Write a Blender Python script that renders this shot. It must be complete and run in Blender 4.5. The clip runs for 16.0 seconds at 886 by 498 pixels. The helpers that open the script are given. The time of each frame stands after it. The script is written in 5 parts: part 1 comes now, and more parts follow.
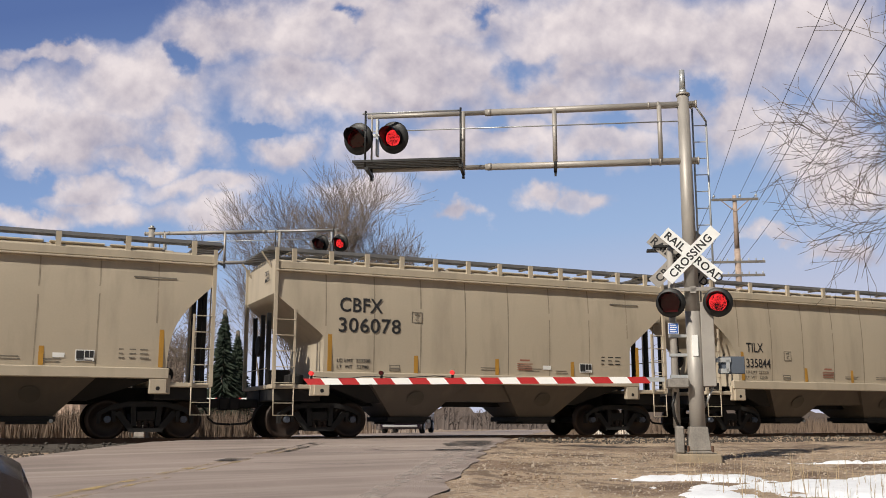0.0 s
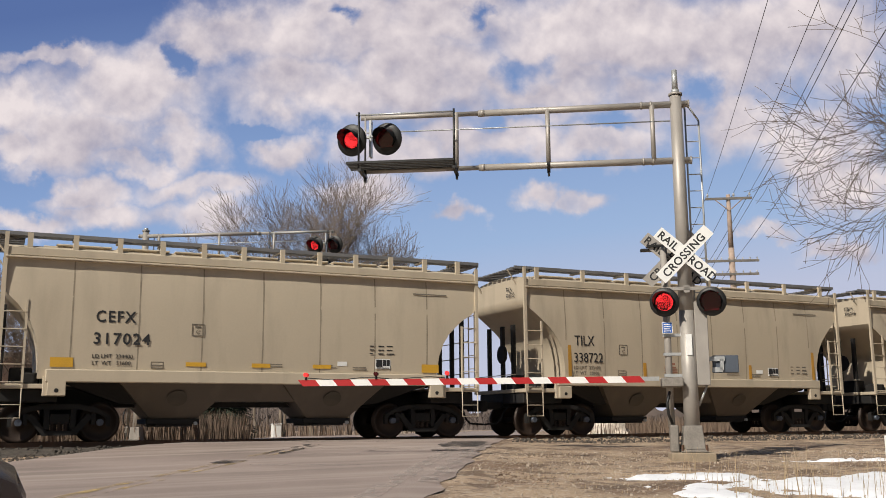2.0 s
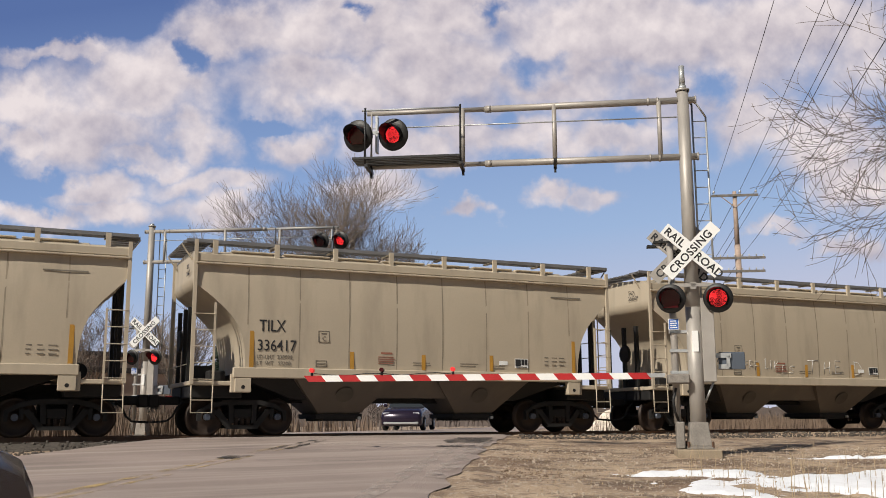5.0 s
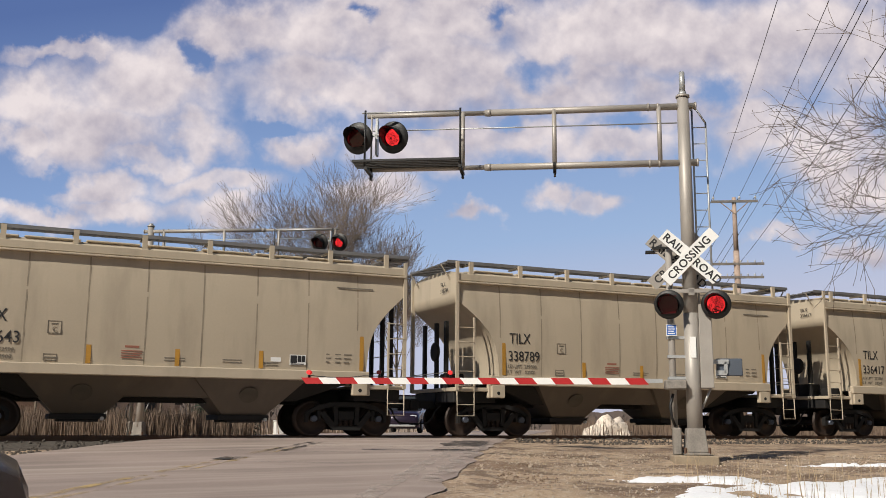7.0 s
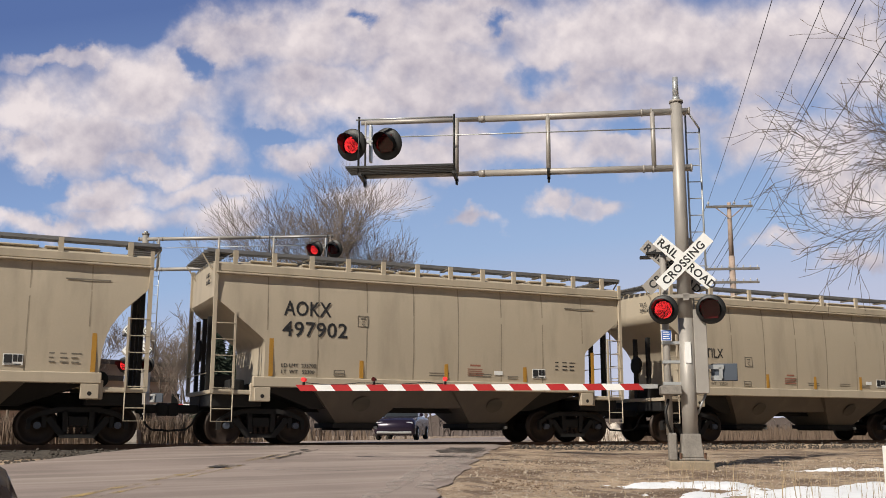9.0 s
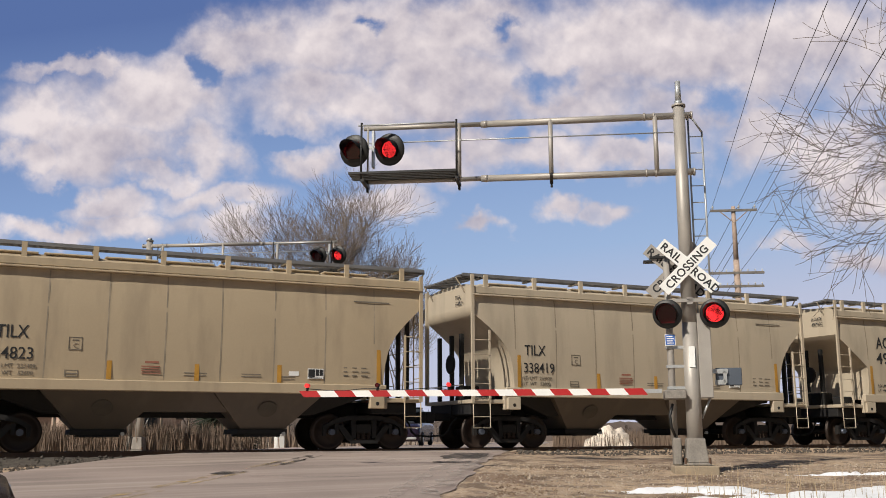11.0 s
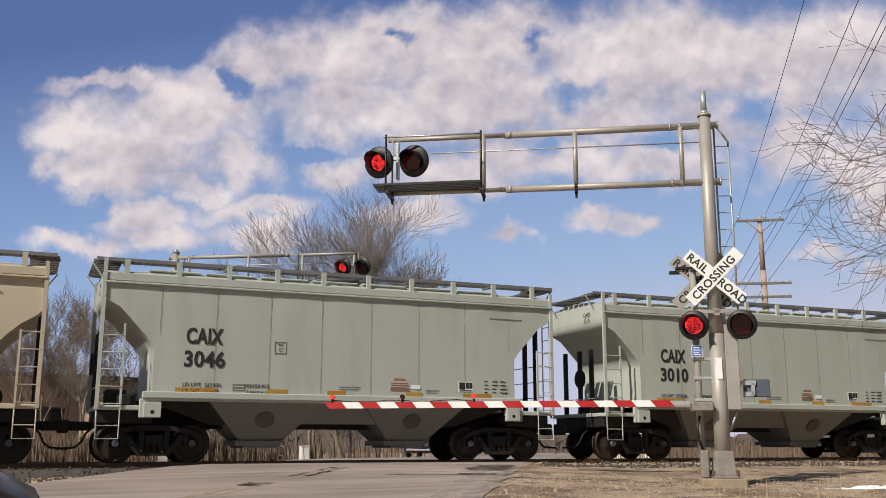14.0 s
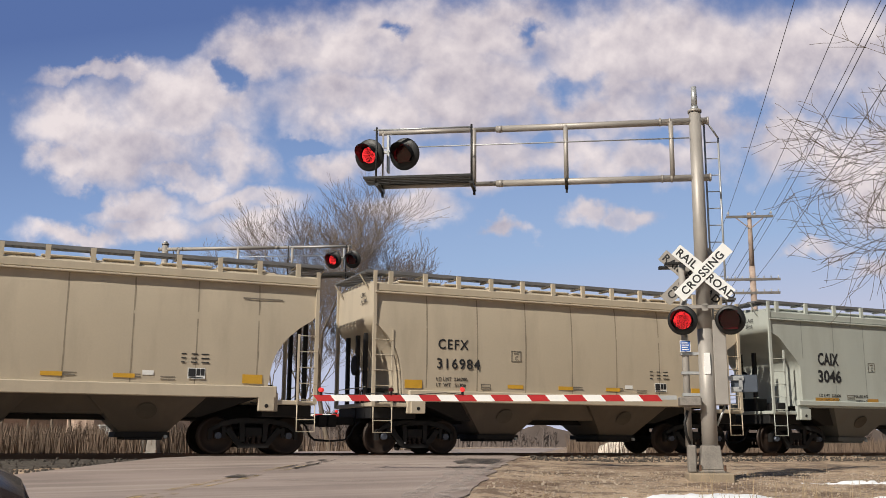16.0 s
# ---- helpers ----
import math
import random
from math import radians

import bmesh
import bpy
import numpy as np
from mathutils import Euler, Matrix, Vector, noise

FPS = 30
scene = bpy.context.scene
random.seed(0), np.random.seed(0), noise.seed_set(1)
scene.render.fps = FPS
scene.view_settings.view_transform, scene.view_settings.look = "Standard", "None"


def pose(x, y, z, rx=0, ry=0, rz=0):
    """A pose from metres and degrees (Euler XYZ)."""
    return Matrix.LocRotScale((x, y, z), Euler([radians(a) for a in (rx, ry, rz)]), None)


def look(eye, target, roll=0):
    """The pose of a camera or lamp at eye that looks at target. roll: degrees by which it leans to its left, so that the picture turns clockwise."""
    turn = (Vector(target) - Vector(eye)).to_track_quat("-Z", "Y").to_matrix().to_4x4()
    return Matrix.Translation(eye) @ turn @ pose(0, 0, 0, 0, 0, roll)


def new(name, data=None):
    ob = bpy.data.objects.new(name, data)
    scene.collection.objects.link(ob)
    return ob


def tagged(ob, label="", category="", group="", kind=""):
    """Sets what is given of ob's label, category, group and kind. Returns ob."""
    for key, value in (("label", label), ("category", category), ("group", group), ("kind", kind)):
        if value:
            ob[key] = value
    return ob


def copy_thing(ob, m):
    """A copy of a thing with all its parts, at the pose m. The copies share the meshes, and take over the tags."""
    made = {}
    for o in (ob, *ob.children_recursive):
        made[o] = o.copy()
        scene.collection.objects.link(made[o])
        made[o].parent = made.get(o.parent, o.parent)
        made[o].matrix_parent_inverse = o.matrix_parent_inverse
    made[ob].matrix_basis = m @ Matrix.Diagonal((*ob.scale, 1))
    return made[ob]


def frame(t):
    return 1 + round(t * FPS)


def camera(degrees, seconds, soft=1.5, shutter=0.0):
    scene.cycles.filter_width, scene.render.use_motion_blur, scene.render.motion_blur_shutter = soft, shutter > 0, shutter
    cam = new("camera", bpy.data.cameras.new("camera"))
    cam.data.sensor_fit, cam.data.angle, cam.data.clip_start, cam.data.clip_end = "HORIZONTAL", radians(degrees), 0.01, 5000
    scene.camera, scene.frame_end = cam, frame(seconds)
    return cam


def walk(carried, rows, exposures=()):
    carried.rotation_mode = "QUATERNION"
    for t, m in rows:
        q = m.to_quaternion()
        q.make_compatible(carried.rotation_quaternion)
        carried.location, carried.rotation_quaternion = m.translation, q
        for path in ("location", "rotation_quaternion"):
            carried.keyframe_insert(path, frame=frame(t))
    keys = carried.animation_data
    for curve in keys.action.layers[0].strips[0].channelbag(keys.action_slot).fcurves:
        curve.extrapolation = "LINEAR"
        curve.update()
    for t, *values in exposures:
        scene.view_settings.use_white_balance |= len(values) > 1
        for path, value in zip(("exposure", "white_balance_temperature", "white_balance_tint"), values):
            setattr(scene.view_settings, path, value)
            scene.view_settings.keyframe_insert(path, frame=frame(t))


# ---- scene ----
cam = camera(49.2, 16.0, soft=0.9)
EYE_Z = 0.41
# seconds, place, tilt, roll, turn of the hand-held camera
PATH = [
    (0.0, 0.000, 0.000, 0.410, 100.10, 0.00, -23.53), (0.5, -0.002, -0.006, 0.411, 100.05, -0.07, -23.85),
    (1.0, 0.014, 0.005, 0.413, 100.02, -0.04, -24.17), (1.5, 0.001, -0.017, 0.403, 100.06, -0.10, -23.91),
    (2.0, 0.005, -0.026, 0.408, 100.14, -0.40, -23.84), (2.5, 0.019, -0.018, 0.402, 100.24, -0.82, -23.78),
    (3.0, 0.020, -0.016, 0.406, 100.14, -0.48, -23.49), (3.5, 0.017, -0.012, 0.404, 100.00, -0.29, -23.50),
    (4.0, 0.007, -0.003, 0.402, 99.84, -0.58, -23.46), (6.5, -0.001, -0.012, 0.399, 100.12, 0.46, -23.61),
    (7.0, 0.005, -0.012, 0.412, 100.09, 0.40, -23.57), (7.5, 0.022, 0.012, 0.411, 100.09, 0.44, -23.41),
    (8.0, 0.014, -0.007, 0.414, 100.16, -0.04, -23.46), (8.5, 0.015, -0.024, 0.403, 100.37, 0.16, -23.65),
    (9.0, 0.043, -0.007, 0.413, 100.47, 0.09, -23.80), (11.5, 0.075, -0.008, 0.412, 100.88, -0.32, -23.23),
    (12.0, 0.071, -0.031, 0.411, 100.97, -0.46, -22.35), (12.5, 0.090, -0.010, 0.407, 101.12, 0.01, -21.82),
    (13.0, 0.075, -0.021, 0.416, 101.08, 0.43, -21.85), (13.5, 0.079, 0.014, 0.416, 101.35, 0.29, -21.95),
    (14.0, 0.068, 0.002, 0.417, 101.45, -0.01, -22.07), (14.5, 0.075, -0.012, 0.417, 101.44, -0.04, -22.30),
    (15.0, 0.071, -0.011, 0.404, 101.48, -0.19, -22.40), (15.5, 0.074, -0.001, 0.398, 101.44, 0.26, -22.46),
    (16.0, 0.078, 0.002, 0.413, 101.08, 0.32, -22.65)]


def aim(x, y, z, tilt, roll, turn):
    return pose(x, y, z, tilt, 0, turn) @ pose(0, 0, 0, 0, 0, roll)


walk(cam, [(r[0], aim(*r[1:])) for r in PATH], exposures=[(0.0, 0.0), (16.0, 0.0)])

# ---- world and sun ----
SUN_TO = Vector((-0.70, -0.33, 0.64)).normalized()      # towards the sun
world = bpy.data.worlds.new("world")
scene.world = world
world.use_nodes = True
_nt = world.node_tree
_bg = _nt.nodes["Background"]
_sky = _nt.nodes.new("ShaderNodeTexSky")
_sky.sky_type, _sky.sun_disc = "NISHITA", False
_sky.sun_elevation = math.asin(SUN_TO.z)
_sky.sun_rotation = math.atan2(SUN_TO.x, SUN_TO.y)
_nt.links.new(_sky.outputs[0], _bg.inputs[0])
_bg.inputs[1].default_value = 0.042
sun = new("sun", bpy.data.lights.new("sun", "SUN"))
sun.data.energy, sun.data.angle, sun.data.color = 4.7, radians(0.5), (1.0, 0.93, 0.82)
sun.matrix_world = look(SUN_TO * 60, (0, 0, 0))


# ---- materials ----
def mat(name, color, rough=0.7, metal=0.0, var=0.12, scale=1.5, fine=40.0, bump=0.15, emit=None, spread=0.0, coord="Object"):
    """A painted or raw surface: colour varied at two scales, with fine relief."""
    m = bpy.data.materials.new(name)
    m.use_nodes = True
    nt = m.node_tree
    b = nt.nodes["Principled BSDF"]
    b.inputs["Roughness"].default_value, b.inputs["Metallic"].default_value = rough, metal
    tc = nt.nodes.new("ShaderNodeTexCoord")
    n1, n2 = nt.nodes.new("ShaderNodeTexNoise"), nt.nodes.new("ShaderNodeTexNoise")
    n1.inputs["Scale"].default_value, n1.inputs["Detail"].default_value = scale, 5
    n2.inputs["Scale"].default_value, n2.inputs["Detail"].default_value = fine, 3
    for n in (n1, n2):
        nt.links.new(tc.outputs[coord], n.inputs["Vector"])
    add = nt.nodes.new("ShaderNodeMath")
    add.operation = "MULTIPLY_ADD"
    nt.links.new(n2.outputs[0], add.inputs[0])
    add.inputs[1].default_value = 0.5
    nt.links.new(n1.outputs[0], add.inputs[2])
    ramp = nt.nodes.new("ShaderNodeMapRange")
    ramp.inputs[1].default_value, ramp.inputs[2].default_value = 0.45, 1.05
    ramp.inputs[3].default_value, ramp.inputs[4].default_value = 1 - var, 1 + var
    nt.links.new(add.outputs[0], ramp.inputs[0])
    last = ramp.outputs[0]
    if spread:
        info, rr, mm = nt.nodes.new("ShaderNodeObjectInfo"), nt.nodes.new("ShaderNodeMapRange"), nt.nodes.new("ShaderNodeMath")
        rr.inputs[3].default_value, rr.inputs[4].default_value = 1 - spread, 1 + spread
        nt.links.new(info.outputs["Random"], rr.inputs[0])
        mm.operation = "MULTIPLY"
        nt.links.new(last, mm.inputs[0])
        nt.links.new(rr.outputs[0], mm.inputs[1])
        last = mm.outputs[0]
    mul = nt.nodes.new("ShaderNodeVectorMath")
    mul.operation = "SCALE"
    mul.inputs[0].default_value = color
    nt.links.new(last, mul.inputs["Scale"])
    nt.links.new(mul.outputs[0], b.inputs["Base Color"])
    if bump:
        bp = nt.nodes.new("ShaderNodeBump")
        bp.inputs["Strength"].default_value, bp.inputs["Distance"].default_value = bump, 0.02
        nt.links.new(n2.outputs[0], bp.inputs["Height"])
        nt.links.new(bp.outputs[0], b.inputs["Normal"])
    if emit:
        b.inputs["Emission Color"].default_value = (*color, 1)
        b.inputs["Emission Strength"].default_value = emit
    return m


def grimy(name, color, dirt=(0.16, 0.13, 0.10), amount=0.5, rough=0.55):
    """Painted car steel with rain streaks that run down it and dirt in large patches."""
    m = mat(name, color, rough, 0.0, 0.05, 0.5, 22.0, 0.04)
    nt = m.node_tree
    b = nt.nodes["Principled BSDF"]
    clean = b.inputs["Base Color"].links[0].from_socket
    tc, mp, n, mr, mx = (nt.nodes.new("ShaderNode" + k) for k in ("TexCoord", "Mapping", "TexNoise", "MapRange", "Mix"))
    mp.inputs["Scale"].default_value = (1.1, 1.1, 0.22)
    n.inputs["Scale"].default_value, n.inputs["Detail"].default_value = 2.0, 6
    nt.links.new(tc.outputs["Object"], mp.inputs[0])
    nt.links.new(mp.outputs[0], n.inputs["Vector"])
    mr.inputs[1].default_value, mr.inputs[2].default_value, mr.inputs[4].default_value = 0.50, 0.90, amount
    nt.links.new(n.outputs[0], mr.inputs[0])
    mx.data_type = "RGBA"
    nt.links.new(mr.outputs[0], mx.inputs[0])
    nt.links.new(clean, mx.inputs[6])
    mx.inputs[7].default_value = (*dirt, 1)
    nt.links.new(mx.outputs[2], b.inputs["Base Color"])
    return m


M = {}
M["beige"] = grimy("beige_paint", (0.465, 0.397, 0.302))
M["tan"] = grimy("tan_paint", (0.43, 0.345, 0.235), amount=0.6)
M["cream"] = grimy("cream_paint", (0.51, 0.438, 0.333), amount=0.35)
M["grey"] = grimy("grey_paint", (0.43, 0.455, 0.415), amount=0.3)
# grimy bay paint; its colour also holds the shade under the car
M["hop_beige_shaded"] = grimy("hopper_beige_shaded", (0.10, 0.084, 0.067), amount=0.7)
M["hop_grey_shaded"] = grimy("hopper_grey_shaded", (0.15, 0.152, 0.145), amount=0.6)
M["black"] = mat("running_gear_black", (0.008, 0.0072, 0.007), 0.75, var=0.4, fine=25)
M["rust"] = mat("rusty_wheel_steel", (0.035, 0.022, 0.016), 0.6, 0.3, var=0.35, fine=30)
M["cap"] = mat("bearing_cap", (0.10, 0.115, 0.15), 0.4, 0.4)
M["grate"] = mat("galvanised_grating", (0.21, 0.21, 0.215), 0.6, 0.4, var=0.2)
M["ink"] = mat("black_lettering", (0.022, 0.022, 0.024), 0.6, var=0.25)
M["faint"] = mat("faded_lettering", (0.17, 0.15, 0.12), 0.7, var=0.3)
M["redink"] = mat("red_lettering", (0.30, 0.12, 0.08), 0.7, var=0.3)
M["chalk"] = mat("chalk_paint", (0.62, 0.60, 0.56), 0.9, var=0.15)
M["orange"] = mat("orange_reflective", (0.42, 0.22, 0.035), 0.45, var=0.2)
M["yellow"] = mat("yellow_reflective", (0.60, 0.34, 0.035), 0.45, var=0.12)
M["white"] = mat("white_sheeting", (0.78, 0.78, 0.76), 0.5, var=0.06, spread=0.02)
M["red"] = mat("red_sheeting", (0.40, 0.014, 0.016), 0.45, var=0.1)
M["blue"] = mat("blue_sign", (0.05, 0.13, 0.42), 0.5)
M["alu"] = mat("aluminium_paint", (0.37, 0.342, 0.31), 0.5, 0.25, var=0.12, scale=3, fine=60, bump=0.08)
M["alu_dirty"] = mat("weathered_aluminium_paint", (0.235, 0.213, 0.188), 0.65, 0.15, var=0.3, scale=5, fine=40, bump=0.15)
M["galv"] = mat("galvanised_steel", (0.46, 0.47, 0.47), 0.45, 0.5, var=0.15)
M["dark"] = mat("black_enamel", (0.010, 0.010, 0.010), 0.5, var=0.2)
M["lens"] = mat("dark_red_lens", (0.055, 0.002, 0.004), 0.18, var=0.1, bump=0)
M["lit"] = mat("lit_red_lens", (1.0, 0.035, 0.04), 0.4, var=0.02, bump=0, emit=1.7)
M["lit_small"] = mat("lit_red_marker", (0.8, 0.03, 0.03), 0.4, var=0.02, bump=0, emit=0.5)
M["weight"] = mat("blue_grey_weight", (0.07, 0.085, 0.11), 0.6)
M["concrete"] = mat("concrete", (0.30, 0.24, 0.17), 0.9, var=0.2, scale=5, bump=0.4)
M["sooty"] = mat("sooty_stencil", (0.085, 0.075, 0.06), 0.8, var=0.3)
M["seam"] = mat("dirty_weld_seam", (0.29, 0.245, 0.185), 0.8, var=0.35, scale=2)
M["seam_grey"] = mat("dirty_grey_seam", (0.30, 0.32, 0.295), 0.8, var=0.3, scale=2)
M["pole"] = mat("weathered_pole", (0.36, 0.275, 0.225), 0.9, var=0.3, scale=4, bump=0.4)
M["crossarm"] = mat("grey_crossarm_wood", (0.17, 0.155, 0.14), 0.9, var=0.3, scale=4, bump=0.3)
M["glass_ins"] = mat("porcelain", (0.6, 0.6, 0.58), 0.3)
M["wire"] = mat("wire", (0.06, 0.06, 0.065), 0.6, bump=0)
M["bark"] = mat("grey_bark", (0.19, 0.155, 0.12), 0.9, var=0.25, scale=2, bump=0.3)
M["twig"] = mat("grey_twigs", (0.14, 0.11, 0.086), 0.9, var=0.25, scale=1, bump=0)
M["fartwig"] = mat("grey_brown_twigs", (0.20, 0.160, 0.132), 0.9, var=0.25, scale=1, bump=0)
M["needle"] = mat("dark_needles", (0.028, 0.042, 0.026), 0.9, var=0.4, scale=3)
M["reed"] = mat("dry_reeds", (0.165, 0.118, 0.086), 0.95, var=0.35, scale=0.8, bump=0)
M["grass"] = mat("dead_grass", (0.36, 0.27, 0.165), 0.95, var=0.3, scale=2, bump=0)
M["rail"] = mat("rail_steel", (0.13, 0.075, 0.05), 0.5, 0.5, var=0.3)
M["tie"] = mat("creosoted_tie", (0.05, 0.038, 0.03), 0.9, var=0.4, scale=6)
M["ballast"] = mat("ballast_stone", (0.07, 0.059, 0.049), 0.95, var=0.6, scale=10, fine=30, bump=0.8, spread=0.2)
M["dirty_snow"] = mat("dirty_snow", (0.66, 0.58, 0.50), 0.8, var=0.45, scale=2.2, fine=30, bump=0.6)
M["snow"] = mat("old_snow", (0.86, 0.87, 0.90), 0.7, var=0.08, scale=5, fine=60, bump=0.5)
M["brickwall"] = mat("tan_wall", (0.48, 0.36, 0.29), 0.9, var=0.2, scale=1)
M["roofing"] = mat("dark_roof", (0.10, 0.085, 0.08), 0.9)
M["farwood"] = mat("far_wood", (0.13, 0.105, 0.095), 1.0, var=0.3, scale=0.15, bump=0)
M["carpaint"] = mat("dark_car_paint", (0.026, 0.018, 0.034), 0.2, 0.3, var=0.1, bump=0)
M["glass"] = mat("car_glass", (0.03, 0.035, 0.04), 0.08, var=0.02, bump=0)
M["rubber"] = mat("rubber", (0.02, 0.02, 0.02), 0.85)
M["lampglass"] = mat("headlamp_glass", (0.55, 0.56, 0.6), 0.12, 0.2, bump=0)


def worn(name, color, lo, hi, scale):
    """Paint or tar that has worn through in flecks, showing what lies below."""
    m = mat(name, color, 0.88, var=0.3, scale=5)
    nt = m.node_tree
    b, out = nt.nodes["Principled BSDF"], nt.nodes["Material Output"]
    tc, n, mr, tr, mx = (nt.nodes.new("ShaderNode" + k) for k in ("TexCoord", "TexNoise", "MapRange", "BsdfTransparent", "MixShader"))
    n.inputs["Scale"].default_value, n.inputs["Detail"].default_value, n.inputs["Roughness"].default_value = scale, 8, 0.7
    nt.links.new(tc.outputs["Object"], n.inputs["Vector"])
    mr.inputs[1].default_value, mr.inputs[2].default_value = lo, hi
    nt.links.new(n.outputs[0], mr.inputs[0])
    nt.links.new(mr.outputs[0], mx.inputs[0])
    nt.links.new(tr.outputs[0], mx.inputs[1])
    nt.links.new(b.outputs[0], mx.inputs[2])
    nt.links.new(mx.outputs[0], out.inputs[0])
    return m


M["yellowline"] = worn("worn_yellow_line", (0.46, 0.33, 0.14), 0.40, 0.68, 2.2)
M["pale"] = worn("road_salt", (0.45, 0.39, 0.345), 0.40, 0.75, 3.5)
M["tar"] = worn("tar_patch", (0.04, 0.035, 0.032), 0.36, 0.60, 2.6)


def road_mat():
    m = mat("worn_asphalt", (0.285, 0.226, 0.198), 0.9, var=0.32, scale=0.35, fine=90, bump=0.35)
    nt = m.node_tree
    b = nt.nodes["Principled BSDF"]
    src = b.inputs["Base Color"].links[0].from_socket
    tc, mp, n, mr, mx = (nt.nodes.new("ShaderNode" + k) for k in ("TexCoord", "Mapping", "TexNoise", "MapRange", "Mix"))
    mp.inputs["Rotation"].default_value = (0, 0, radians(-ROAD_TURN))
    mp.inputs["Scale"].default_value = (0.09, 1.3, 1)
    n.inputs["Scale"].default_value, n.inputs["Detail"].default_value = 1.6, 7
    nt.links.new(tc.outputs["Object"], mp.inputs[0])
    nt.links.new(mp.outputs[0], n.inputs["Vector"])
    mr.inputs[1].default_value, mr.inputs[2].default_value, mr.inputs[4].default_value = 0.45, 0.75, 0.75
    nt.links.new(n.outputs[0], mr.inputs[0])
    mx.data_type = "RGBA"
    nt.links.new(mr.outputs[0], mx.inputs[0])
    nt.links.new(src, mx.inputs[6])
    mx.inputs[7].default_value = (0.47, 0.395, 0.34, 1)
    nt.links.new(mx.outputs[2], b.inputs["Base Color"])
    return m


def ground_mat():
    """Gravel and dead turf: pale stones, brown soil and dark wet spots."""
    m = mat("gravel_and_turf", (0.40, 0.295, 0.20), 0.95, var=0.4, scale=0.8, fine=45, bump=0.9)
    nt = m.node_tree
    b = nt.nodes["Principled BSDF"]
    src = b.inputs["Base Color"].links[0].from_socket
    tc = nt.nodes.new("ShaderNodeTexCoord")
    for scale, lo, hi, amount, tint in ((0.55, 0.50, 0.58, 0.75, (0.17, 0.105, 0.065)), (1.9, 0.53, 0.62, 0.8, (0.12, 0.075, 0.048)), (6.0, 0.55, 0.63, 0.6, (0.15, 0.10, 0.07)),
                                        (9.0, 0.58, 0.68, 0.6, (0.55, 0.47, 0.38)), (38.0, 0.60, 0.68, 0.7, (0.60, 0.54, 0.47)),
                                        (25.0, 0.60, 0.70, 0.7, (0.09, 0.065, 0.05))):
        n, mr, mx = (nt.nodes.new("ShaderNode" + k) for k in ("TexNoise", "MapRange", "Mix"))
        n.inputs["Scale"].default_value, n.inputs["Detail"].default_value = scale, 5
        nt.links.new(tc.outputs["Object"], n.inputs["Vector"])
        mr.inputs[1].default_value, mr.inputs[2].default_value, mr.inputs[4].default_value = lo, hi, amount
        nt.links.new(n.outputs[0], mr.inputs[0])
        mx.data_type = "RGBA"
        nt.links.new(mr.outputs[0], mx.inputs[0])
        nt.links.new(src, mx.inputs[6])
        mx.inputs[7].default_value = (*tint, 1)
        src = mx.outputs[2]
    nt.links.new(src, b.inputs["Base Color"])
    return m


# ---- mesh helpers ----
def box(bm, x0, x1, y0, y1, z0, z1, m=None):
    vs = [bm.verts.new((x, y, z)) for x in (x0, x1) for y in (y0, y1) for z in (z0, z1)]
    for f in ((0, 1, 3, 2), (4, 6, 7, 5), (0, 4, 5, 1), (2, 3, 7, 6), (0, 2, 6, 4), (1, 5, 7, 3)):
        bm.faces.new([vs[i] for i in f])
    if m is not None:
        for v in vs:
            v.co = m @ v.co
    return vs


def rod(bm, p, q, r, r2=None, n=12, caps=True):
    p, q = Vector(p), Vector(q)
    d = (q - p).normalized()
    a = d.cross(Vector((0, 0, 1)) if abs(d.z) < 0.9 else Vector((1, 0, 0))).normalized()
    b = d.cross(a)
    r2 = r if r2 is None else r2
    rings = []
    for c, rr in ((p, r), (q, r2)):
        rings.append([bm.verts.new(c + (a * math.cos(k * 2 * math.pi / n) + b * math.sin(k * 2 * math.pi / n)) * rr) for k in range(n)])
    for k in range(n):
        f = bm.faces.new((rings[0][k], rings[0][(k + 1) % n], rings[1][(k + 1) % n], rings[1][k]))
        f.smooth = n > 6
    if caps:
        bm.faces.new(rings[0][::-1])
        bm.faces.new(rings[1])


def bent(bm, pts, r, n=8):
    """One bent tube through the points."""
    pts = [Vector(p) for p in pts]
    rings = []
    for i, p in enumerate(pts):
        d = (pts[min(i + 1, len(pts) - 1)] - pts[max(i - 1, 0)]).normalized()
        a = d.cross(Vector((0.21, 0.93, 0.3))).normalized()
        b = d.cross(a)
        rings.append([bm.verts.new(p + (a * math.cos(k * 2 * math.pi / n) + b * math.sin(k * 2 * math.pi / n)) * r) for k in range(n)])
    for u, v in zip(rings, rings[1:]):
        for k in range(n):
            bm.faces.new((u[k], u[(k + 1) % n], v[(k + 1) % n], v[k])).smooth = True
    bm.faces.new(rings[0][::-1])
    bm.faces.new(rings[-1])


def lathe(bm, profile, n=32, axis="y"):
    """Rings of (along, radius) turned about an axis through the origin."""
    rings = []
    for d, r in profile:
        ring = []
        for k in range(n):
            c, s = math.cos(k * 2 * math.pi / n) * r, math.sin(k * 2 * math.pi / n) * r
            ring.append(bm.verts.new((c, d, s) if axis == "y" else (c, s, d)))
        rings.append(ring)
    for a, b in zip(rings, rings[1:]):
        for k in range(n):
            bm.faces.new((a[k], a[(k + 1) % n], b[(k + 1) % n], b[k])).smooth = True
    bm.faces.new(rings[0][::-1])
    bm.faces.new(rings[-1])


